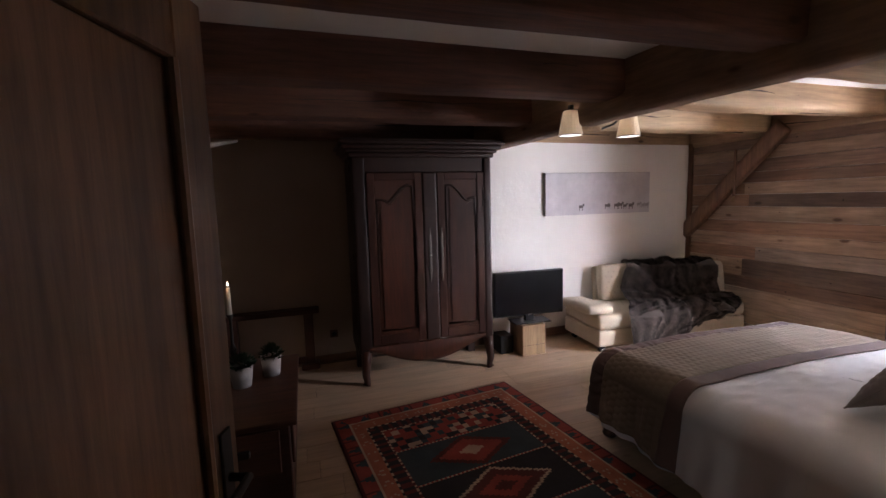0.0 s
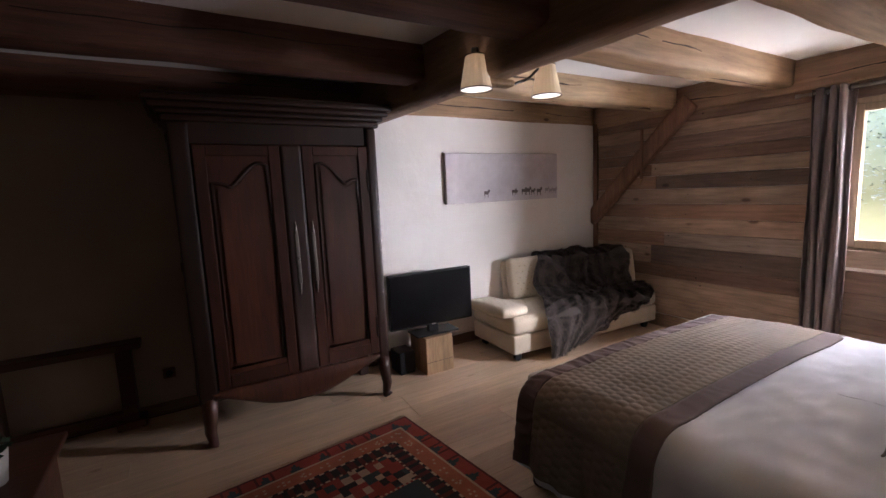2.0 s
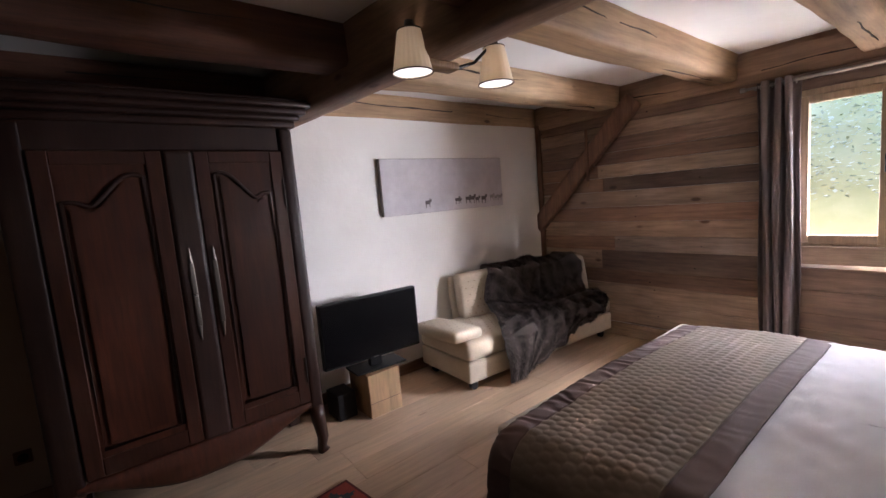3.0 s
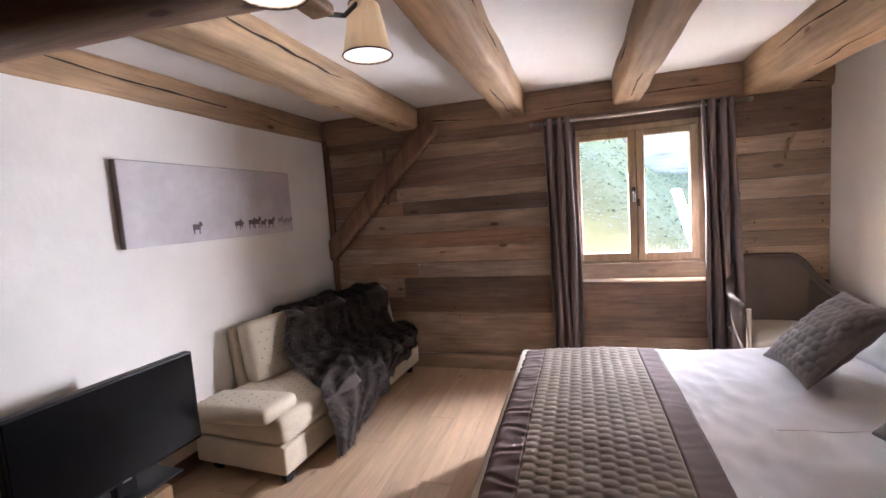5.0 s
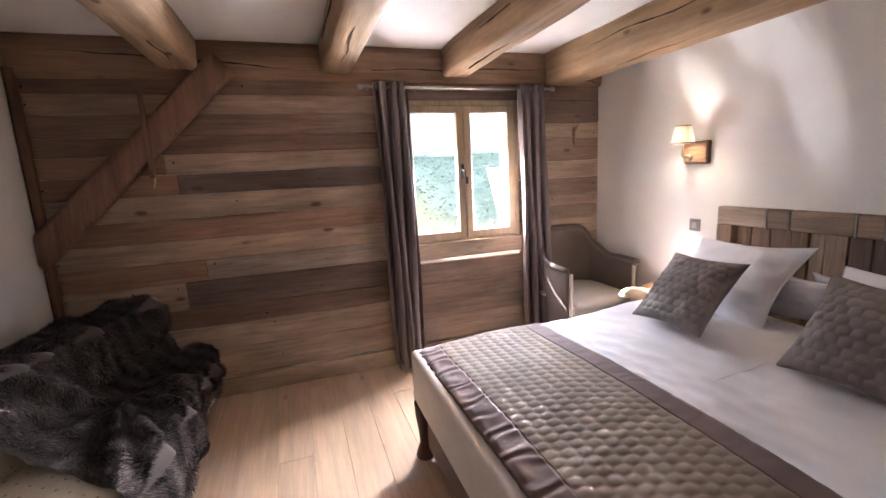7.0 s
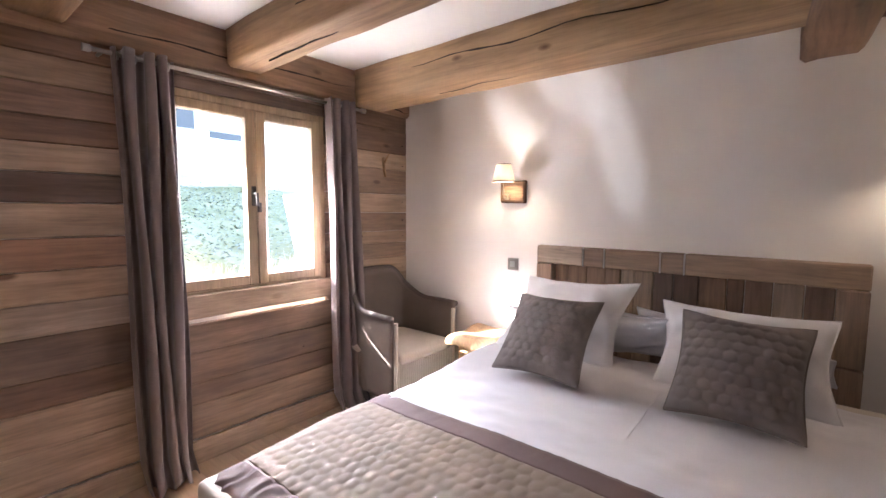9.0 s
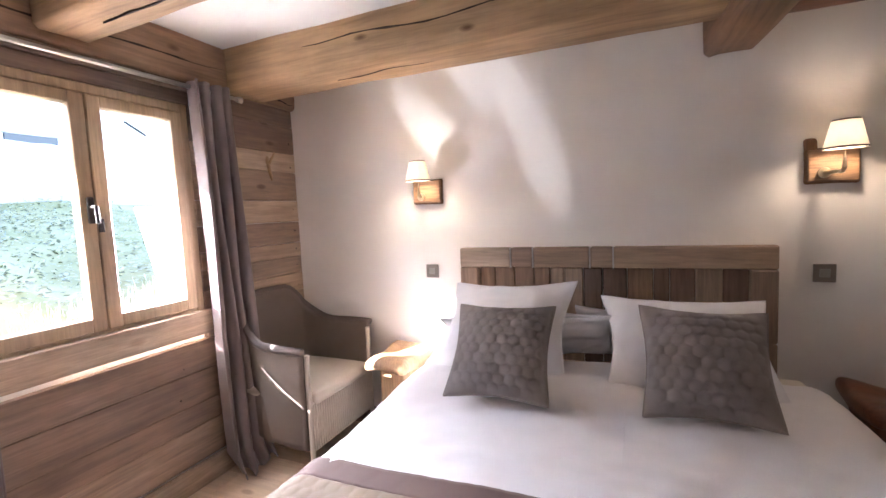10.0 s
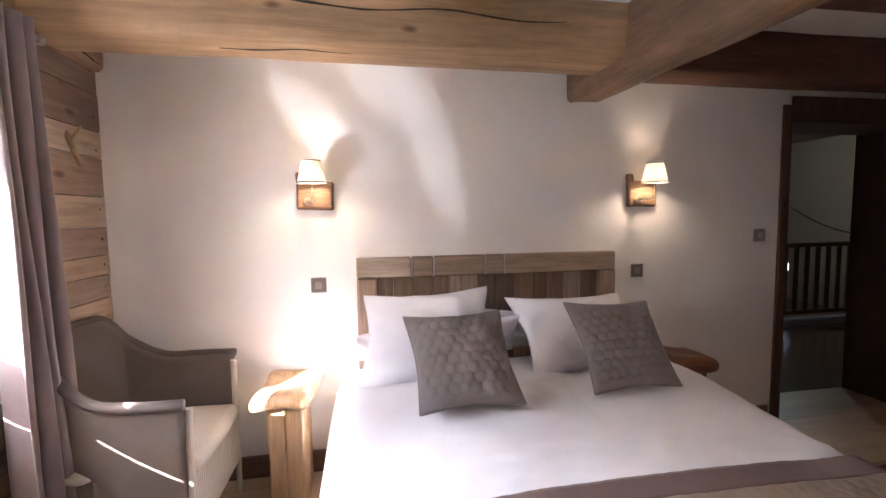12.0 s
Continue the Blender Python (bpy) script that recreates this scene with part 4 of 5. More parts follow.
curtain(2.40, 2.65, 2.40, 2.62, "taupe eyelet curtain drawn open, on the sofa side", 0.4)
curtain(1.24, 1.47, 1.16, 1.44, "taupe eyelet curtain drawn open, puddled beside the tub chair", 1.9)
rod = thing("curtain_rod", "thin brushed steel curtain rod over the window", "curtain rod", (5.06, 1.95, 2.21))
part("rod", tube([(5.045, 1.15, 2.205), (5.045, 2.74, 2.205)], 0.011, 12), M_STEEL, rod, smooth=True)
for y in (1.14, 2.75):
    part("finial", tube([(5.045, y - 0.015, 2.205), (5.045, y + 0.015, 2.205)], 0.018, 12), M_STEEL, rod)
for y in (1.21, 2.69):
    part("bracket", tube([(5.045, y, 2.205), (EAST - 0.002, y, 2.205)], 0.008, 8), M_STEEL, rod)

# wooden peg hook on the boards, and the brace's peg
hook = thing("wooden_hook", "small forked branch hook on the boards", "hook", (EAST, 0.87, 1.9))
part("branch", tube([(EAST + 0.002, 0.86, 1.9), (EAST - 0.06, 0.9, 1.78), (EAST - 0.075, 0.905, 1.74)], [0.012, 0.011, 0.007], 8), M_BLOCK, hook, smooth=True)
part("twig", tube([(EAST - 0.025, 0.875, 1.85), (EAST - 0.05, 0.84, 1.93)], [0.01, 0.006], 8), M_BLOCK, hook, smooth=True)
peg = thing("brace_peg", "slim wooden lath hanging by the brace", "peg", (EAST, 4.2, 2.0))
part("lath", box(EAST - 0.105, EAST - 0.09, 4.12, 4.15, 1.62, 2.15), M_BEAMZ, peg)
part("tip", tube([(EAST - 0.1, 4.13, 1.62), (EAST - 0.105, 4.14, 1.56)], [0.012, 0.008], 8), M_BLOCK, peg)

# picture
pic = thing("picture", "long pale grey canvas with small dark marks on white wall", "picture", (3.7, NORTH, 1.7))
canvas = mat("canvas_paint", (0.5, 0.47, 0.5), 0.8)
cnt = canvas.node_tree
cmp_ = coords(cnt, (1, 1, 1.0), False)
cno = noise_node(cnt, cmp_, 2.5, 5.0)
cno2 = noise_node(cnt, cmp_, 14.0, 4.0)
crr = ramp_node(cnt, [(0.35, (0.62, 0.585, 0.6)), (0.65, (0.5, 0.47, 0.5))])
cnt.links.new(cno.outputs["Fac"], crr.inputs[0])
crr2 = ramp_node(cnt, [(0.3, (0.93, 0.93, 0.93)), (0.7, (1.04, 1.04, 1.04))])
cnt.links.new(cno2.outputs["Fac"], crr2.inputs[0])
cnt.links.new(mixc(cnt, "MULTIPLY", 1.0, crr.outputs[0], crr2.outputs[0]), cnt.nodes["Principled BSDF"].inputs["Base Color"])
part("canvas", box(2.955, 4.445, NORTH - 0.04, NORTH, 1.45, 1.945, 0.003), canvas, pic)
part("edge", join(box(2.95, 2.955, NORTH - 0.04, NORTH, 1.45, 1.945, 0.001), box(2.95, 4.445, NORTH - 0.039, NORTH, 1.945, 1.948, 0.001)), M_CANVAS, pic, "dark canvas edge")
ink = mat("ink_marks", (0.12, 0.1, 0.1), 0.9)
inkl = mat("pale_ink_marks", (0.3, 0.27, 0.28), 0.9)
rnd = random.Random(3)
for k, (x, s) in enumerate([(3.435, 1.0), (3.8, 0.9), (3.83, 0.6), (3.94, 1.0), (4.0, 1.1), (4.07, 0.9), (4.16, 1.1), (4.28, 0.9), (4.34, 0.8), (4.4, 0.9)]):
    z = 1.532 + rnd.uniform(-0.008, 0.008)
    g = [box(x - 0.03 * s, x + 0.028 * s, NORTH - 0.0425, NORTH - 0.0405, z, z + 0.035 * s, 0.0005), box(x + 0.02 * s, x + 0.045 * s, NORTH - 0.0425, NORTH - 0.0405, z + 0.02 * s, z + 0.05 * s, 0.0005)]
    g += [box(x + d * s, x + (d + 0.008) * s, NORTH - 0.0425, NORTH - 0.0405, z - 0.03 * s, z, 0.0005) for d in (-0.026, 0.016)]
    part("animal_mark", join(*g), ink if k < 7 else inkl, pic)

# television on its wooden block
tvm = pose(2.54, 4.45, 0.02, 0, 0, -3)
tv = thing("television", "black flat television on a wooden block", "television", (2.46, 4.27, 0.3))
part("screen_back", turned(rbox(-0.405, 0.405, -0.02, 0.035, 0.385, 0.87, 0.01, 3), tvm), M_BLACK, tv)
part("screen", turned(box(-0.392, 0.392, -0.0235, -0.0205, 0.402, 0.857, 0.001), tvm), M_SCREEN, tv, "glossy black screen")
part("neck", turned(rbox(-0.05, 0.05, -0.02, 0.03, 0.32, 0.4, 0.01, 2), tvm), M_BLACK, tv)
part("foot", turned(rbox(-0.2, 0.22, -0.1, 0.12, 0.312, 0.327, 0.006, 3), tvm), M_BLACK, tv)
part("badge", turned(box(-0.02, 0.02, -0.026, -0.023, 0.39, 0.398, 0.001), tvm), M_STEEL, tv)
blk = thing("wooden_block", "solid pale oak block carrying the television", "side table", (2.42, 4.2, 0))
part("body", rbox(2.39, 2.66, 4.31, 4.62, 0.0, 0.33, 0.006, 4, 0, 0.002), M_BLOCK, blk)
part("inlay", box(2.395, 2.655, 4.3065, 4.3095, 0.11, 0.114, 0.001), M_DARKW, blk)
box2 = thing("media_box", "small black box beside the television block", "media player", (2.2, 4.35, 0))
part("case", rbox(2.2, 2.35, 4.45, 4.65, 0, 0.2, 0.01, 3), M_BLACK, box2)
part("cable", tube([(2.3, 4.6, 0.2), (2.32, 4.7, 0.1), (2.5, 4.8, 0.01), (3.0, 4.85, 0.01)], 0.005, 6), M_BLACK, box2)


# sofa
def sofa():
    t = thing("sofa_bed", "cream dotted armless sofa bed on dark castors, below the picture", "sofa", (4.05, 4.35, 0))
    w, d = 1.92, 0.7
    m = pose(3.15, 4.06, 0, 0, 0, -3.5)
    back = pose(4.3, 4.42, 0.4, -10, 0, -16.5)
    part("base", turned(rbox(0, w, 0, d, 0.075, 0.25, 0.02, 7, 0.004), m), M_SOFA, t, smooth=True)
    part("seat", turned(rbox(-0.01, w, -0.01, d, 0.252, 0.42, 0.055, 10, 0.012), m), M_SOFA, t, smooth=True)
    part("back_frame", turned(rbox(-0.77, 0.74, 0.085, 0.17, -0.3, 0.43, 0.035, 6), back), M_SOFA, t, smooth=True)
    part("back_cushion", turned(rbox(-0.74, 0.76, -0.075, 0.075, 0.02, 0.45, 0.045, 10, 0.012), back), M_SOFA, t, smooth=True)
    part("arm_cushion", turned(rbox(-0.16, 0.16, -0.27, 0.27, -0.045, 0.045, 0.04, 8, 0.012), pose(3.18, 4.34, 0.47, 0, 3, 3)), M_SOFA, t, smooth=True)
    for x in (0.08, w - 0.12):
        for y in (0.06, d - 0.1):
            part("castor", turned(tube([(x, y - 0.018, 0.037), (x, y + 0.018, 0.037)], 0.037, 16), m), M_BLACK, t)
    dot = lathe([(0.001, 0.0), (0.006, 0.0), (0.006, 0.001), (0.001, 0.0015)], (0, 0, 0), 6)
    dots = []
    for i in range(12):
        for j in range(6):
            x, z = -0.68 + i * 0.066 + (j % 2) * 0.033, 0.06 + j * 0.06
            dots.append(turned(turned(dot, pose(x, -0.0875, z, 90)), back))
    for i in range(18):
        for j in range(9):
            x, y = 0.05 + i * 0.066 + (j % 2) * 0.033, 0.06 + j * 0.06
            if x > 0.24:
                dots.append(turned(turned(dot, pose(x, y, 0.432)), m))
            elif j < 8:
                dots.append(turned(turned(dot, pose(x - 0.17, y - 0.27, 0.0575)), pose(3.18, 4.34, 0.47, 0, 3, 3)))
    tagged(part("woven_dots", join(*dots), M_DOTS, t), kind="stuff")


sofa()


def fur_throw():
    t = thing("fur_throw", "dark grey-brown striped fur throw draped over the sofa back and seat", "throw", (4.1, 4.2, 0.4))

    # down its length: y, z, how far it follows the slanting back, its west edge and its east edge
    path = [(4.62, 0.58, 1, 4.0, 4.78), (4.6, 0.83, 1, 3.95, 4.82), (4.52, 0.87, 1, 3.93, 4.84), (4.37, 0.83, 1, 3.86, 4.85), (4.33, 0.7, 1, 3.78, 4.85), (4.305, 0.56, 1, 3.74, 4.86),
            (4.24, 0.465, 0.9, 3.76, 4.9), (4.14, 0.45, 0.55, 3.68, 4.95), (4.08, 0.45, 0.15, 3.56, 4.97), (4.01, 0.42, 0, 3.47, 4.96), (3.98, 0.3, 0, 3.44, 4.8), (3.98, 0.03, 0, 3.46, 4.15)]

    def f(u, v):
        s = v * (len(path) - 1)
        i = min(int(s), len(path) - 2)
        w = s - i
        y, z, follow, xl, xr = (p * (1 - w) + q * w for p, q in zip(path[i], path[i + 1]))
        hang = max(0, s - 9.5) / 1.5
        z += hang * 0.28 * max(0, u - 0.35) ** 1.2
        x = xl + (xr - xl) * u + 0.02 * noise.noise(Vector((v * 9, u * 2, 3)))
        y -= 0.296 * follow * (x - 4.3) + (1 - follow) * 0.061 * (x - 3.15)
        du, dv = (x - 4.25) / 0.6, (v - 0.56) / 0.4
        ang, far = math.atan2(dv, du), math.hypot(du, dv)
        fold = (0.03 * math.sin(ang * 8 + 1.2 * noise.noise(Vector((u * 3, v * 3, 5)))) * min(1, far * 1.8) + 0.02 * math.sin(ang * 19 + 2 * noise.noise(Vector((u * 6, v * 6, 8)))) * min(1, far)
                + noise.noise(Vector((u * 6, v * 6, 7))) * 0.03 + 0.045 * math.exp(-(far / 0.3) ** 2))
        fold = max(fold, -0.014) + 0.016
        if s < 1:
            return x, y + fold * 0.5, z
        if s < 3:
            return x, y, z + fold * 0.8
        if s > 9.3:
            return x, y - fold, z
        k = min(1, max(0, (s - 4.5) / 2))
        return x, y - fold * (1 - k), z + fold * k

    geo = sheet(f, 90, 100, 0.0)
    part("hide", geo, M_FUR, t, smooth=True)
    dark, mid, pale = mat("fur_dark", (0.022, 0.017, 0.015), 0.9, Specular_IOR_Level=0.15), mat("fur_mid", (0.1, 0.078, 0.07), 0.9, Specular_IOR_Level=0.15), mat("fur_pale", (0.27, 0.225, 0.2), 0.9, Specular_IOR_Level=0.15)
    r = np.random.default_rng(4)
    sets = {0: ([], []), 1: ([], []), 2: ([], [])}
    for _ in range(75000):
        u, v = r.random(), r.random()
        p, q, s = Vector(f(u, v)), Vector(f(min(u + 0.01, 1), v)), Vector(f(u, min(v + 0.01, 1)))
        a, b = (q - p), (s - p)
        nrm = b.cross(a)
        if nrm.length < 1e-9 or a.length < 1e-9 or b.length < 1e-9:
            continue
        nrm.normalize()
        if nrm.z < 0 and nrm.y > 0:
            nrm.negate()
        band = math.sin(u * 58 + 3 * math.sin(v * 5)) * (0.25 + 0.9 * max(0, v - 0.45)) + noise.noise(Vector((u * 16, v * 12, 3))) * 0.6 + r.normal(0, 0.35)
        k = 0 if band < -0.1 else 1 if band < 0.75 else 2
        ln = r.uniform(0.016, 0.034)
        side = a.normalized() * 0.0022
        tip = p + nrm * ln * 0.75 + b.normalized() * ln * r.uniform(0.2, 0.9) + Vector(r.normal(0, 0.006, 3))
        vs, fs = sets[k]
        n = len(vs)
        vs += [tuple(p - side), tuple(p + side), tuple(tip)]
        fs.append((n, n + 1, n + 2))
    for k, m in ((0, dark), (1, mid), (2, pale)):
        tagged(part("hair", sets[k], m, t), kind="stuff")


fur_throw()


# armoire
def armoire():
    t = thing("armoire", "tall dark cherry armoire with carved panelled doors, before the white wall", "wardrobe", (1.24, 4.07, 0))
    x0, x1, yf, yb = 0.68, 1.99, 4.17, 4.75
    for x, hw in ((x0 + 0.06, 0.06), (x1 - 0.04, 0.04)):
        part("post", rbox(x - hw, x + hw, yf, yf + 0.09, 0.3, 2.06, 0.02, 4), M_ARMD, t, smooth=True)
        s = -1 if x < 1.3 else 1
        part("front_leg", tube([(x, yf + 0.045, 0.32), (x + s * 0.005, yf + 0.035, 0.22), (x + s * 0.015, yf + 0.02, 0.1), (x + s * 0.005, yf + 0.03, 0.03), (x + s * 0.015, yf + 0.02, 0.0)], [0.05, 0.045, 0.036, 0.03, 0.04], 12), M_ARM, t, smooth=True)
        part("back_leg", box(x - 0.04, x + 0.04, yb - 0.08, yb, 0, 0.3), M_ARMD, t)
    for x in (x0, x1 - 0.03):
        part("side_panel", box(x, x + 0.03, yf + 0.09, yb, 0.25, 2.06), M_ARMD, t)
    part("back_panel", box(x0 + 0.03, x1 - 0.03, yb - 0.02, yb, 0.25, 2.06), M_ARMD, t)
    for x, z in itertools.product((x0 - 0.009, x1 + 0.001), (0.32, 1.15, 1.95)):
        part("side_frame", box(x, x + 0.008, yf + 0.12, yb - 0.05, z, z + 0.06), M_ARMD, t)
    part("top_rail", box(x0 + 0.09, x1 - 0.09, yf + 0.005, yf + 0.05, 1.93, 2.06), M_ARMD, t)
    part("centre_stile", rbox(1.304, 1.444, yf - 0.012, yf + 0.03, 0.36, 1.93, 0.02, 4), M_ARMD, t)
    for k, (z0, z1, o) in enumerate([(2.06, 2.1, 0.02), (2.1, 2.13, 0.045), (2.13, 2.165, 0.075), (2.165, 2.2, 0.1), (2.2, 2.215, 0.085)]):
        part("cornice_moulding", rbox(x0 - o, x1 + o, yf - o, yb, z0, z1 - 0.0015, 0.012, 4), M_ARMD, t, smooth=True)

    def apron(u, v):
        x = x0 + 0.08 + (x1 - x0 - 0.16) * u
        k = abs(2 * u - 1)
        low = 0.2 - 0.07 * math.cos(k * math.pi) * (0.5 + 0.5 * k) + 0.05 * k * k
        return x, yf + 0.012 - 0.02 * math.sin(v * math.pi), 0.36 * v + low * (1 - v) + 0.0
    part("apron", sheet(apron, 40, 8, 0.02), M_ARM, t, smooth=True)
    for side, (a, b) in enumerate(((x0 + 0.122, 1.302), (1.446, x1 - 0.082))):
        w = b - a
        d = part("door", box(a, b, yf + 0.002, yf + 0.022, 0.37, 1.925, 0.003), M_ARM, t, "red-brown cherry door")

        def shape(r, z_low, z_top, dip, mirror=side):
            """Outline of a raised panel whose top is scrolled."""
            pts = [(a + r, z_low), (b - r, z_low)]
            for k in range(25):
                u = k / 24
                uu = 1 - u if not mirror else u
                x = (b - r) + (a - b + 2 * r) * u
                q = (x - a) / w
                q = q if mirror else 1 - q
                # a hump near the outer stile side and a dip towards the middle
                z = z_top - dip * (1 / (1 + math.exp((0.47 - q) * 22))) + dip * 0.35 * math.exp(-((q - 0.27) / 0.12) ** 2) - dip * 0.3 * math.exp(-((q - 0.62) / 0.07) ** 2)
                pts.append((x, z))
            return pts

        def slab(pts, y0, y1):
            n = len(pts)
            vs = [(x, y0, z) for x, z in pts] + [(x, y1, z) for x, z in pts]
            fs = [tuple(range(n)), tuple(range(2 * n - 1, n - 1, -1))] + [(i, (i + 1) % n, n + (i + 1) % n, n + i) for i in range(n)]
            return fix((vs, fs))

        # frame mouldings round the panel
        for z0, z1, dip in ((0.5, 1.78, 0.09),):
            out = shape(0.085, z0, z1, dip)
            part("panel_moulding", tube([(x, yf - 0.002, z) for x, z in out] + [(out[0][0], yf - 0.002, out[0][1])], 0.011, 8), M_ARMD, d, smooth=True)
            part("panel", slab(shape(0.115, z0 + 0.03, z1 - 0.03, dip), yf - 0.008, yf + 0.004), M_ARM, d)
        part("frame", join(box(a, a + 0.07, yf - 0.008, yf + 0.002, 0.37, 1.925), box(b - 0.07, b, yf - 0.008, yf + 0.002, 0.37, 1.925), box(a + 0.07, b - 0.07, yf - 0.008, yf + 0.002, 0.37, 0.46), box(a + 0.07, b - 0.07, yf - 0.008, yf + 0.002, 1.86, 1.925)), M_ARM, d)
        xe = b + 0.06 if side == 0 else a + 0.03
        part("escutcheon", rbox(xe - 0.013, xe + 0.013, yf - 0.0185, yf - 0.008, 1.0, 1.34, 0.004, 4, 0, 0.004), M_LOCK, d, "long pierced steel lock plate", True)
        part("escutcheon_tip", tube([(xe, yf - 0.013, 1.34), (xe, yf - 0.013, 1.42)], [0.012, 0.003], 8), M_LOCK, d)
        part("escutcheon_tip", tube([(xe, yf - 0.013, 1.0), (xe, yf - 0.013, 0.92)], [0.012, 0.003], 8), M_LOCK, d)
    part("key", tube([(1.362, yf - 0.018, 1.17), (1.362, yf - 0.055, 1.17)], 0.006, 8), M_STEEL, t)
    for z in (0.5, 1.6):
        part("hinge_rod", tube([(x1 - 0.09, yf - 0.012, z), (x1 - 0.09, yf - 0.012, z + 0.16)], 0.006, 8), M_ARMD, t)


armoire()


# ceiling spot pair on the cross beam
def ceiling_spots():
    t = thing("spot_pair", "pair of pleated cream fabric spot shades on the cross beam", "ceiling light", (2.33, 3.08, 2.2))
    part("bracket", rbox(2.2, 2.38, 3.06, 3.14, 2.14, 2.175, 0.012, 3), M_BLOCK, t, "carved wooden bracket", True)
    for x, y in ((2.14, 3.1), (2.64, 3.09)):
        xb = 2.22 if x < 2.3 else 2.38
        part("arm", tube([(xb, 3.1, 2.155), ((x + xb) / 2, 3.1, 2.2), (x, y, 2.31)], 0.008, 8), M_IRON, t)
        part("cap", lathe([(0.001, 0.0), (0.02, 0.0), (0.022, -0.03), (0.012, -0.05)], (x, y, 2.325), 14), M_IRON, t, smooth=True)
        n = 88
        g = lathe([(0.086, 0.0), (0.052, 0.175)], (x, y, 2.11), n, 0.016, 22)
        sh = part("shade", g, M_SHADE, t, "pleated cream shade with dark piping", True)
        part("piping", tube([(x + 0.0875 * math.cos(a), y + 0.0875 * math.sin(a), 2.111) for a in np.linspace(0, 2 * math.pi, 33)], 0.003, 6), M_SHADEB, sh)
        part("piping", tube([(x + 0.053 * math.cos(a), y + 0.053 * math.sin(a), 2.285) for a in np.linspace(0, 2 * math.pi, 25)], 0.003, 6), M_SHADEB, sh)
        part("diffuser", lathe([(0.001, 0.0), (0.082, 0.0)], (x, y, 2.115), 32), M_DISC, sh)
        lamp("spot_bulb", "POINT", pose(x, y, 2.21), 0.03, (1, 0.85, 0.65), 0.02)
        lamp("spot_down", "SPOT", pose(x, y, 2.1), SPOT_W, (1, 0.66, 0.4), 0.06).data.spot_size = radians(125)


ceiling_spots()

# chest with pots and candles
chest = thing("chest", "dark low wooden chest with iron drawer handle, by the west wall", "chest", (-0.22, 2.95, 0))
part("body", box(-0.6, 0.13, 2.6, 3.55, 0.06, 0.555, 0.006), M_DARKW, chest)
part("top", rbox(-0.63, 0.17, 2.56, 3.6, 0.556, 0.585, 0.01, 5), M_DARKW, chest, smooth=True)
part("drawer", box(-0.55, 0.08, 2.585, 2.6, 0.3, 0.53), M_DARKW, chest)
part("drawer", box(0.13, 0.145, 2.66, 3.49, 0.3, 0.53), M_DARKW, chest)
part("handle", rbox(-0.2, -0.06, 2.56, 2.586, 0.42, 0.46, 0.01, 3), M_IRON, chest)
for x, y in ((-0.55, 2.65), (0.08, 2.65), (-0.55, 3.5), (0.08, 3.5)):
    part("foot", box(x - 0.04, x + 0.04, y - 0.04, y + 0.04, 0, 0.06), M_DARKW, chest)


def pot(x, y, z, r, seed):
    t = thing("potted_plant", "small bushy plant in a white ceramic pot, on the chest", "potted plant", (x, y, z), "potted plants on the chest")
    part("pot", lathe([(0.001, 0), (r * 0.78, 0), (r, 0.125), (r * 0.93, 0.125), (r * 0.9, 0.1), (0.001, 0.1)], (x, y, z), 28), M_POT, t, smooth=True)
    rr = random.Random(seed)
    g = []
    for _ in range(260):
        th, ph = rr.uniform(0, 2 * math.pi), rr.uniform(0.1, 1.5)
        d = Vector((math.cos(th) * math.sin(ph), math.sin(th) * math.sin(ph), math.cos(ph)))
        p = Vector((x, y, z + 0.11)) + Vector((d.x * r * 1.15, d.y * r * 1.15, d.z * 0.085)) * rr.uniform(0.6, 1.05)
        a = d.cross(Vector((rr.random(), rr.random(), rr.random()))).normalized() * 0.009
        g.append(([tuple(p - a), tuple(p + d * 0.02), tuple(p + a), tuple(p - d * 0.012)], [(0, 1, 2, 3)]))
    tagged(part("foliage", join(*g), M_LEAF, t), kind="stuff")
    part("soil", lathe([(0.001, 0.1), (r * 0.88, 0.1)], (x, y, z + 0.003), 16), M_BLACK, t)


pot(-0.34, 3.0, 0.586, 0.072, 1)
pot(-0.15, 3.12, 0.586, 0.068, 2)
pot(0.01, 3.25, 0.586, 0.064, 3)


def candle(x, y, top, z0=0.586):
    t = thing("candlestick", "lit white candle on a turned dark candlestick", "candlestick", (x, y, z0), "candlesticks on the chest")
    h = top - 0.2 - z0
    part("stick", lathe([(0.001, 0), (0.05, 0), (0.05, 0.012), (0.014, 0.03), (0.01, h * 0.3), (0.024, h * 0.42), (0.01, h * 0.52), (0.009, h * 0.9), (0.024, h), (0.001, h)], (x, y, z0), 16), M_IRON, t, smooth=True)
    part("candle", lathe([(0.001, h), (0.014, h), (0.012, h + 0.175), (0.001, h + 0.175)], (x, y, z0), 14), M_WAX, t, smooth=True)
    part("flame", lathe([(0.001, -0.012), (0.008, -0.004), (0.007, 0.006), (0.001, 0.022)], (x, y, top - 0.005), 10), M_FLAME, t, smooth=True).visible_shadow = False
    lamp("candle_light", "POINT", pose(x, y, top + 0.01), CANDLE_W, (1, 0.5, 0.2), 0.01)


candle(-0.34, 3.17, 1.3)
candle(-0.22, 3.33, 1.185)

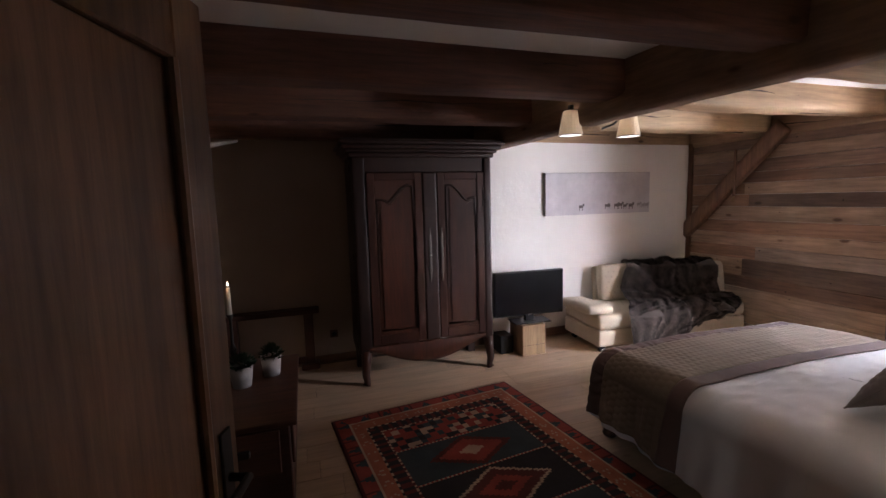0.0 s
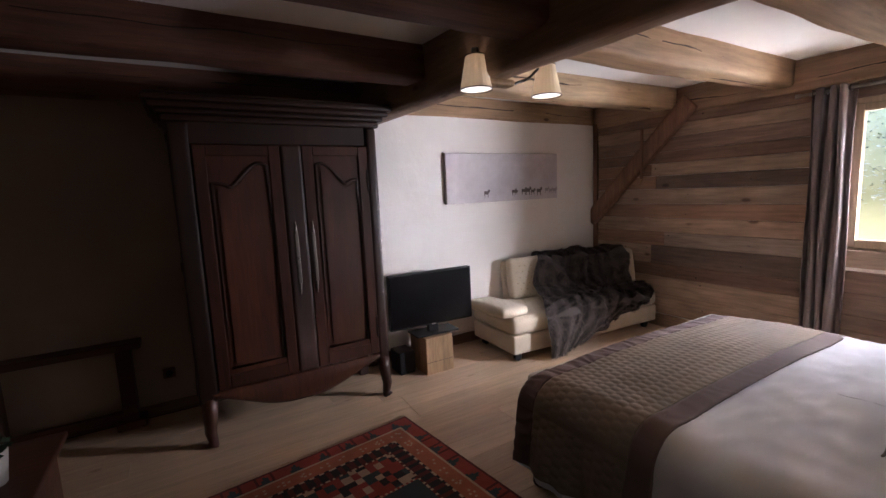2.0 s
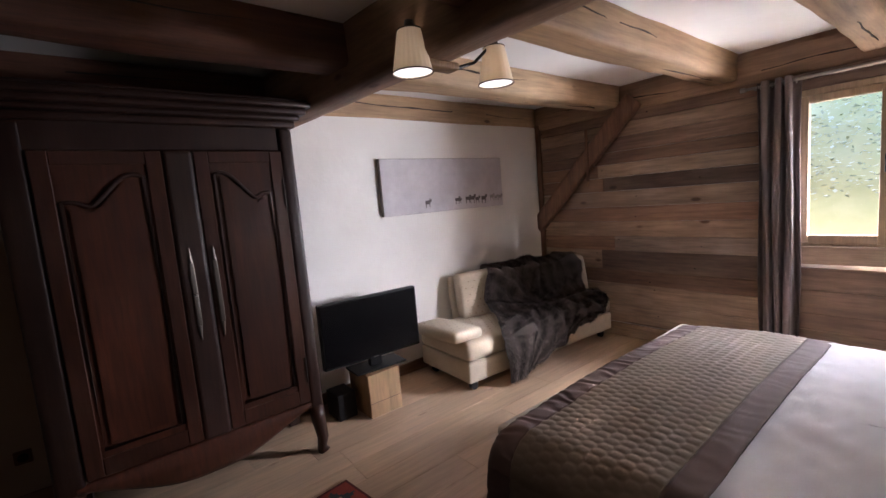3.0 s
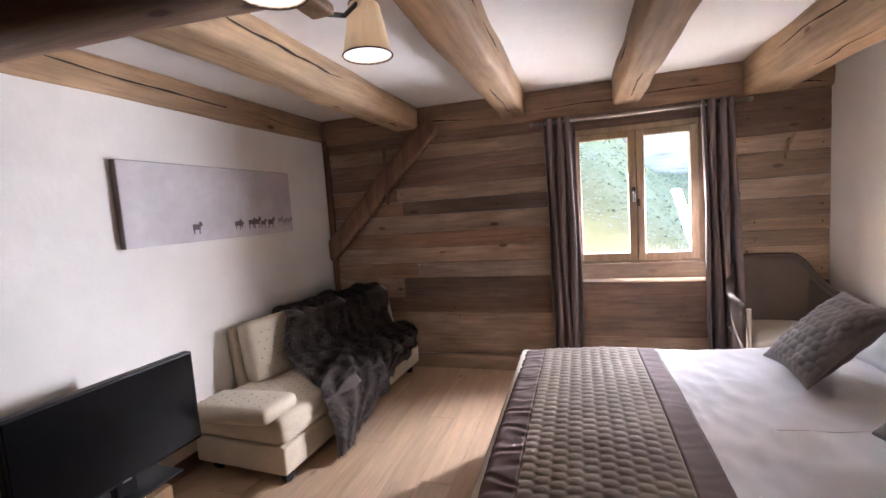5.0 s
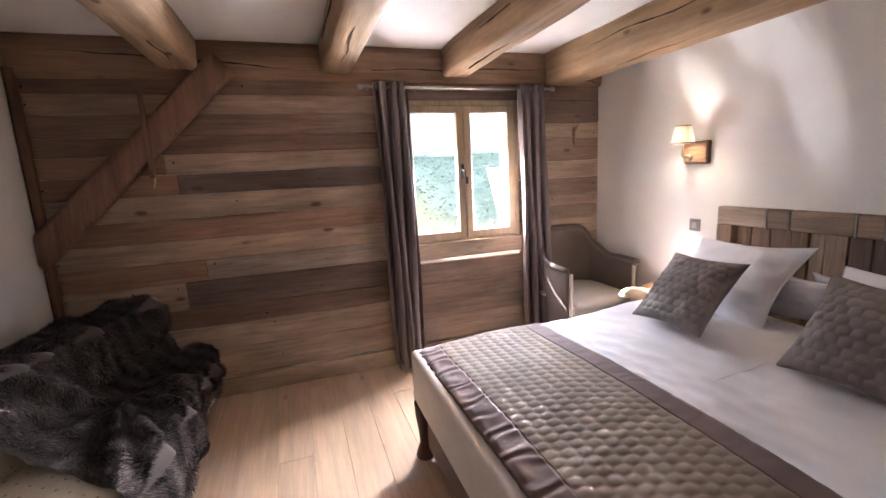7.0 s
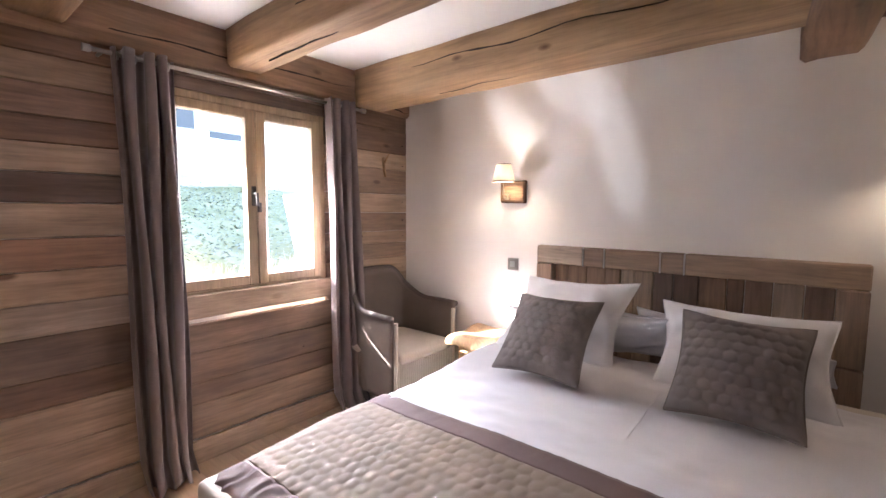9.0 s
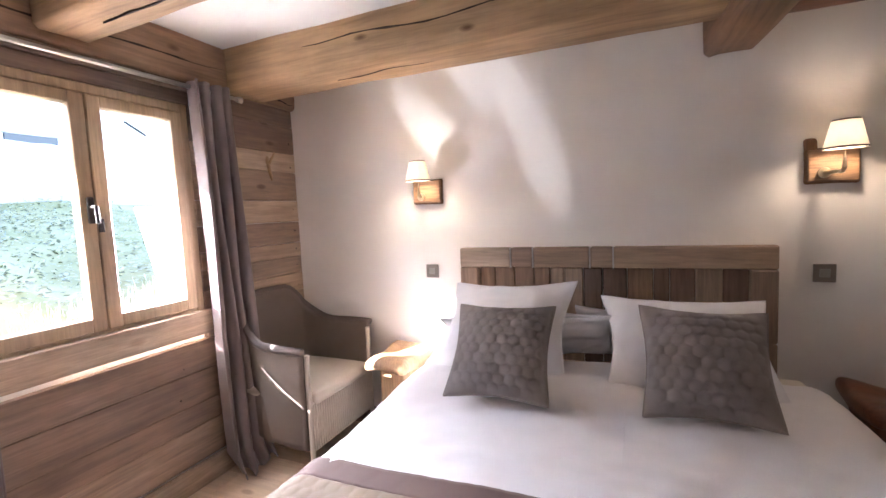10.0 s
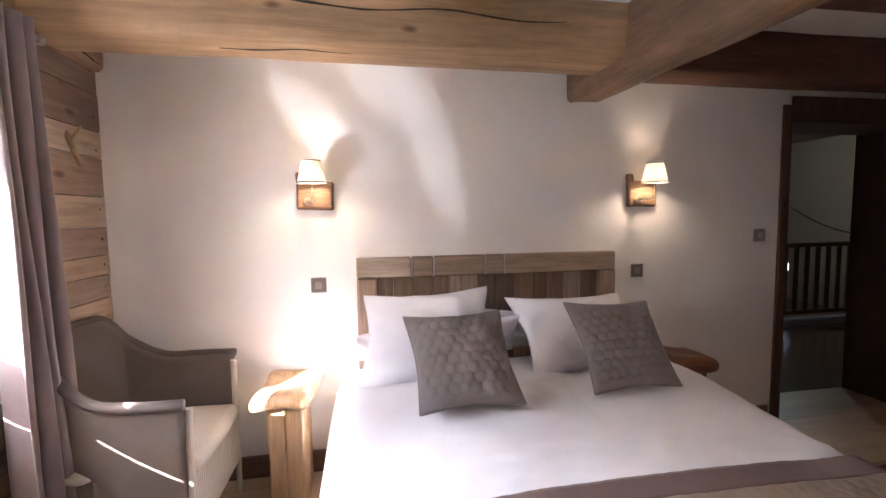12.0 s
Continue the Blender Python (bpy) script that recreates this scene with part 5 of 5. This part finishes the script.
bench = thing("bench", "low dark wooden trestle bench against the recess wall", "bench", (-0.15, 4.85, 0))
part("top", rbox(-0.62, 0.36, 4.78, 4.92, 0.575, 0.625, 0.01, 4), M_DARKW, bench)
for x in (-0.45, 0.25):
    part("leg", box(x - 0.045, x + 0.045, 4.8, 4.9, 0.06, 0.575), M_DARKW, bench)
    part("foot", rbox(x - 0.09, x + 0.09, 4.77, 4.93, 0.0, 0.06, 0.015, 3), M_DARKW, bench)
part("stretcher", box(-0.405, 0.205, 4.83, 4.87, 0.06, 0.12), M_DARKW, bench)
outlet = thing("wall_socket", "dark square wall socket near the armoire", "socket", (0.5, NWALL, 0.3))
part("plate", box(0.46, 0.54, NWALL - 0.01, NWALL, 0.26, 0.34), M_DARKW, outlet)
part("insert", tube([(0.5, NWALL - 0.01, 0.3), (0.5, NWALL - 0.016, 0.3)], 0.025, 16), M_BLACK, outlet)

trophy = thing("antler_trophy", "dark horned wall trophy with antlers on the west wall", "wall trophy", (-0.9, 3.95, 2.1))
part("plaque", turned(rbox(-0.03, 0.0, -0.16, 0.16, -0.25, 0.22, 0.03, 5, 0, 0.02), pose(-0.9, 4.10, 1.95)), M_DARKW, trophy, smooth=True)
part("ear", tube([(-0.85, 3.95, 2.05), (-0.78, 3.85, 1.95), (-0.72, 3.77, 1.72)], [0.05, 0.09, 0.03], 12), M_IRON, trophy, smooth=True)
part("ear", tube([(-0.85, 4.20, 2.05), (-0.78, 4.33, 1.98), (-0.74, 4.43, 1.8)], [0.05, 0.09, 0.03], 12), M_IRON, trophy, smooth=True)
part("antler", tube([(-0.8, 4.15, 2.1), (-0.65, 4.30, 2.2), (-0.45, 4.45, 2.18), (-0.25, 4.60, 2.24)], [0.03, 0.028, 0.024, 0.012], 10), M_CANVAS, trophy, smooth=True)
part("tine", tube([(-0.5, 4.42, 2.185), (-0.42, 4.35, 2.12)], [0.018, 0.008], 8), M_CANVAS, trophy, smooth=True)


# rug
def rug():
    t = thing("kilim_rug", "worn red and black kilim rug with diamond medallions", "rug", (1.06, 2.25, 0))
    W, L = 1.56, 2.45
    m = pose(1.92, 3.79, 0, 0, 0, 7)
    cols = {"red": (0.27, 0.045, 0.03), "dred": (0.1, 0.02, 0.016), "black": (0.02, 0.017, 0.02), "blue": (0.035, 0.05, 0.058), "cream": (0.45, 0.32, 0.22), "orange": (0.36, 0.12, 0.06)}
    names = list(cols)
    mats = [cloth("rug_" + k, c, 250, 0.95, 0.2) for k, c in cols.items()]
    step = 0.0145
    nx, ny = int(W / step), int(L / step)

    def colour(i, j):
        x, y = (i + 0.5) * step, (j + 0.5) * step
        e = min(x, W - x, y, L - y)
        along = y if min(x, W - x) < min(y, L - y) else x
        c = i + j
        if e < 0.02:
            return "dred"
        if e < 0.105:
            s = (along / 0.085) % 1
            return "blue" if abs(s - 0.5) * 0.17 < (e - 0.02) * 0.9 and int(along / 0.085) % 2 else "red" if s > 0.1 else "dred"
        if e < 0.12:
            return "cream"
        if e < 0.215:
            s = (along / 0.12) % 1
            d = abs(s - 0.5) * 2 + abs(e - 0.167) / 0.05
            return "cream" if 0.35 < d < 0.6 and int(along / 0.012) % 2 else "orange"
        if e < 0.228:
            return "cream" if int(along / 0.03) % 2 else "black"
        if e < 0.3:
            s = (along / 0.07) % 1
            return "black" if s < 0.55 else "dred"
        if e < 0.315:
            return "cream" if int(along / 0.02) % 2 else "dred"
        y2 = (y - 0.315) / (L - 0.63)
        if y2 < 0.16 or y2 > 0.84:
            a, b = int(x / 0.05), int(y / 0.05)
            return ("cream", "red", "black", "blue", "red")[(a * 3 + b * 2 + (a * b) % 3) % 5]
        seg = (y2 - 0.16) / 0.68
        field = "blue" if seg < 0.33 else "black" if seg < 0.67 else "blue"
        cyc = (seg * 3) % 1
        d = abs(x - W / 2) / 0.33 + abs(cyc - 0.5) / 0.46
        if field == "black":
            if d < 0.25: return "dred"
            if d < 0.55: return "red"
            if d < 0.9: return "dred"
            return "cream" if d < 1.02 else "black"
        if cyc < 0.05 or cyc > 0.95:
            return "cream" if c % 2 else "red"
        if d < 0.3: return "cream"
        if d < 0.75: return "red"
        if d < 0.95: return "dred"
        return "blue"

    verts = []
    for i in range(nx + 1):
        for j in range(ny + 1):
            verts.append(tuple(m @ Vector((-i * step, -j * step, 0.011 + 0.0015 * noise.noise(Vector((i * 0.4, j * 0.4, 0)))))))
    w = ny + 1
    faces = [(i * w + j, i * w + j + 1, (i + 1) * w + j + 1, (i + 1) * w + j) for i in range(nx) for j in range(ny)]
    ob = part("woven_top", (verts, faces), mats, t)
    ob.data.polygons.foreach_set("material_index", [names.index(colour(i, j)) for i in range(nx) for j in range(ny)])
    part("backing", turned(box(-W, 0, -L, 0, 0.0, 0.009, 0.002), m), mats[1], t)
    fr = []
    rr = random.Random(2)
    for k in range(150):
        x = -W * (k + 0.5) / 150
        for y, s in ((0, 1), (-L, -1)):
            fr.append(tube([tuple(m @ Vector((x, y, 0.006))), tuple(m @ Vector((x + rr.uniform(-0.006, 0.006), y + s * 0.035, 0.003)))], 0.0016, 4, False))
    tagged(part("fringe", join(*fr), mats[4], t), kind="stuff")


rug()


# ---- outside ----
def hill(x, y):
    if x < 5.6:
        return 0.3
    s = min(1, max(0, (y - 0.2) / 2.2))
    s = s * s * (3 - 2 * s)
    base = 0.35 + (x - 5.6) * 0.22
    steep = 0.35 + (x - 5.6) * (0.25 + 0.42 * s)
    return min(base * (1 - s) + steep * s, 12) + 0.12 * noise.noise(Vector((x * 0.5, y * 0.5, 0)))


M_GRASS = mat("grass", (0.06, 0.11, 0.03), 0.9)
gnt = M_GRASS.node_tree
gmp = coords(gnt, (1, 1, 1), False)
gn = noise_node(gnt, gmp, 1.5, 6.0)
gr = ramp_node(gnt, [(0.35, (0.16, 0.15, 0.055)), (0.65, (0.22, 0.2, 0.09))])
gnt.links.new(gn.outputs["Fac"], gr.inputs[0])
gnt.links.new(gr.outputs[0], gnt.nodes["Principled BSDF"].inputs["Base Color"])
gx = [5.45 + 0.55 * k for k in range(22)] + [18 + 4 * k for k in range(12)] + [100, 300, 900]
gy = [-900, -300, -80] + [-30 + 2.5 * k for k in range(10)] + [-5 + 0.5 * k for k in range(32)] + [12 + 4 * k for k in range(6)] + [80, 300, 900]
gv = [(x, y, hill(x, y) if x < 60 else hill(60, y)) for x in gx for y in gy]
gf = [(i * len(gy) + j, (i + 1) * len(gy) + j, (i + 1) * len(gy) + j + 1, i * len(gy) + j + 1) for i in range(len(gx) - 1) for j in range(len(gy) - 1)]
structure("ground", "sunlit grass slope rising behind the house", "ground", (gv, gf), M_GRASS, True)
structure("ground_level", "ground below the house", "ground", box(-900, 5.46, -900, 900, -0.6, -0.3), M_GRASS)

M_IVY = mat("bank_leaves", (0.16, 0.155, 0.07), 0.5)
M_IVY2 = mat("pale_bank_leaves", (0.24, 0.24, 0.17), 0.6)
r = np.random.default_rng(8)
for name, material, count in (("bank_foliage", M_IVY, 9000), ("bank_foliage", M_IVY2, 12000)):
    vs, fs = [], []
    for _ in range(count):
        x = 6.9 + 8.6 * r.random() ** 1.1
        y = -0.4 - 0.366 * (x - 6.6) + 6.5 * r.random()
        z = hill(x, y) + 0.01 + 0.1 * r.random() ** 2
        s = 0.014 + 0.026 * r.random()
        a, b = r.normal(size=3), r.normal(size=3)
        a[2], b[2] = a[2] * 0.25, b[2] * 0.25
        a /= np.linalg.norm(a)
        b /= np.linalg.norm(b)
        p = np.array([x, y, z])
        n = len(vs)
        vs += [tuple(p - a * s), tuple(p + b * s * 0.6), tuple(p + a * s), tuple(p - b * s * 0.6)]
        fs.append((n, n + 1, n + 2, n + 3))
    st = part(name, (vs, fs), material, None, "small leaves over the bank outside")
    tagged(st, "", "foliage", "", "stuff")

# tall pale grasses in the sun, close under the window
vs, fs = [], []
for _ in range(1500):
    y = -2.6 + 4.6 * r.random()
    x = 6.5 + 0.5 * r.random()
    lim = 0.62 + 0.75 * math.exp(-((y + 0.5) / 0.75) ** 2)
    h = lim * (0.55 + 0.45 * r.random())
    dx, dy = r.normal(0, 0.08, 2)
    n = len(vs)
    vs += [(x - 0.008, y - 0.008, 0.3), (x + 0.008, y + 0.008, 0.3), (x + dx * 0.5 + 0.012, y + dy * 0.5 + 0.012, 0.3 + h * 0.6), (x + dx, y + dy, 0.35 + h)]
    fs += [(n, n + 1, n + 2), (n, n + 2, n + 3)]
st = part("tall_grass", (vs, fs), mat("dry_grass", (0.5, 0.48, 0.36), 0.8), None, "tall pale sunlit grasses below the window outside")
tagged(st, "", "grass", "", "stuff")

# Unseen from inside; added and sized to cut the sun's height in the window.
eave = structure("sun_cutting_eave", "unseen dark boarded roof overhang above the window, added to cut the sun", "roof")
part("soffit", box(5.5, 6.5, -1.5, 7.0, 2.66, 2.7), M_DARKW, eave)
part("fascia", box(6.5, 6.54, -1.5, 7.0, 2.64, 2.86), M_DARKW, eave)
M_STONE = wood("garden_stone", [(0.4, 0.37, 0.34), (0.33, 0.3, 0.28)], 1, 0.9, 0.3, 0.3, 0.0, 0.8)
wall_g = thing("garden_wall", "low rough stone garden wall on the slope", "garden wall", (13.5, -1.5, 2.3))
part("wall", rbox(13.2, 13.7, -9, 1.2, 1.9, 3.15, 0.08, 10, 0, 0.12), M_STONE, wall_g, smooth=True)
house = thing("neighbour_house", "white rendered house above the garden wall", "house", (19, -5, 3))
M_WHITE = plaster("white_render", (0.6, 0.58, 0.55))
part("wall", join(box(17, 24, -12, 1.0, 2.0, 7.2)), M_WHITE, house)
part("roof", join(box(16.0, 25, -13, 2.0, 7.2, 7.5)), M_DARKW, house)
for y, z, w, h in ((-1.8, 4.4, 0.8, 1.0), (-3.2, 3.55, 1.1, 0.7), (-4.85, 3.35, 0.8, 0.6), (-0.4, 5.9, 1.0, 0.7), (-8, 4.1, 1.0, 1.2)):
    wn_ = part("window", box(16.95, 17.01, y - w / 2, y + w / 2, z - h / 2, z + h / 2), mat("dark_pane", (0.03, 0.03, 0.03), 0.5), house)
    part("frame", join(box(16.93, 16.96, y - w / 2 - 0.06, y + w / 2 + 0.06, z + h / 2, z + h / 2 + 0.06), box(16.93, 16.96, y - w / 2 - 0.06, y + w / 2 + 0.06, z - h / 2 - 0.06, z - h / 2)), M_STONE, wn_)
part("stair_rail", tube([(16.8, -6.8, 3.85), (16.8, -5.4, 4.6)], 0.04, 8), M_IRON, house)

# ---- boards and planks ----
def pieces(name, boxes, material, parent):
    cache = {}
    for x0, x1, y0, y1, z0, z1, b in boxes:
        key = tuple(round(v, 3) for v in (x1 - x0, y1 - y0, z1 - z0, b))
        if key not in cache:
            g = box(-key[0] / 2, key[0] / 2, -key[1] / 2, key[1] / 2, -key[2] / 2, key[2] / 2, b)
            me = mesh_of(name, *g)
            me.materials.append(material)
            cache[key] = me
        ob = new(name, cache[key])
        ob.location = ((x0 + x1) / 2, (y0 + y1) / 2, (z0 + z1) / 2)
        ob.parent = parent


rnd = random.Random(11)
LEFT = [0.137, 0.36, 0.55, 0.69, 0.89, 1.04, 1.19, 1.34, 1.5, 1.64, 1.77, 1.89, 2.03, 2.16, 2.276]
RIGHT = [0.137, 0.34, 0.47, 0.65, 0.82, 0.96, 1.09, 1.21, 1.31, 1.46, 1.61, 1.81, 1.94, 2.13, 2.276]
boards, pale_boards = [], []
for levels, out, south, north in ((LEFT, boards, WY1 + 0.002, 4.82), (RIGHT, pale_boards, 0.605, WY1)):
    for z0, z1 in zip(levels, levels[1:]):
        a, b = south, north
        if out is pale_boards and z1 > 0.87:
            b = WY0 - 0.002
        y = a
        while y < b - 0.01:
            ln = rnd.uniform(1.3, 2.9)
            e = b if b - (y + ln) < 0.6 else y + ln
            p = rnd.uniform(0, 0.006)
            out.append((EAST - 0.006 + p, EAST + 0.028, round(y, 2), round(e, 2) - 0.002, z0 + 0.0015, z1 - 0.0015, 0.0035))
            y = round(e, 2)
pieces("board", pale_boards, M_BOARDP, wall_east)
pieces("board", boards, M_BOARD, wall_east)

nails = []
for x0, x1, y0, y1, z0, z1, b in boards + pale_boards:
    for y in (y0 + 0.05, y1 - 0.05, (y0 + y1) / 2 + rnd.uniform(-0.2, 0.2)):
        if y0 + 0.02 < y < y1 - 0.02 and rnd.random() < 0.75:
            z = rnd.uniform(z0 + 0.03, z1 - 0.03)
            nails.append(tube([(x0 + 0.001, y, z), (x0 - 0.0015, y, z)], rnd.uniform(0.004, 0.008), 8))
tagged(part("nail", join(*nails), M_CRACK, wall_east, "dark old nail heads"), kind="stuff")

planks = []
y = 0.6
i = 0
while y < 4.9:
    y1 = min(y + 0.195, 4.9)
    x = WEST - rnd.uniform(0, 1.0)
    while x < EAST:
        ln = rnd.uniform(1.2, 2.2)
        a, b = max(x, WEST), min(x + ln, EAST + 0.02)
        if b - a > 0.05:
            planks.append((round(a, 2), round(b, 2) - 0.0015, y + 0.0007, y1 - 0.0007, -0.012, 0.0 - rnd.choice((0, 0.0004, 0.0008)), 0.0012))
        x += ln
    y = y1
planks.append((DX0 + 0.03, DX1 - 0.03, 0.2, 0.598, -0.012, 0.0, 0.002))
pieces("plank", planks, M_FLOOR, floor)
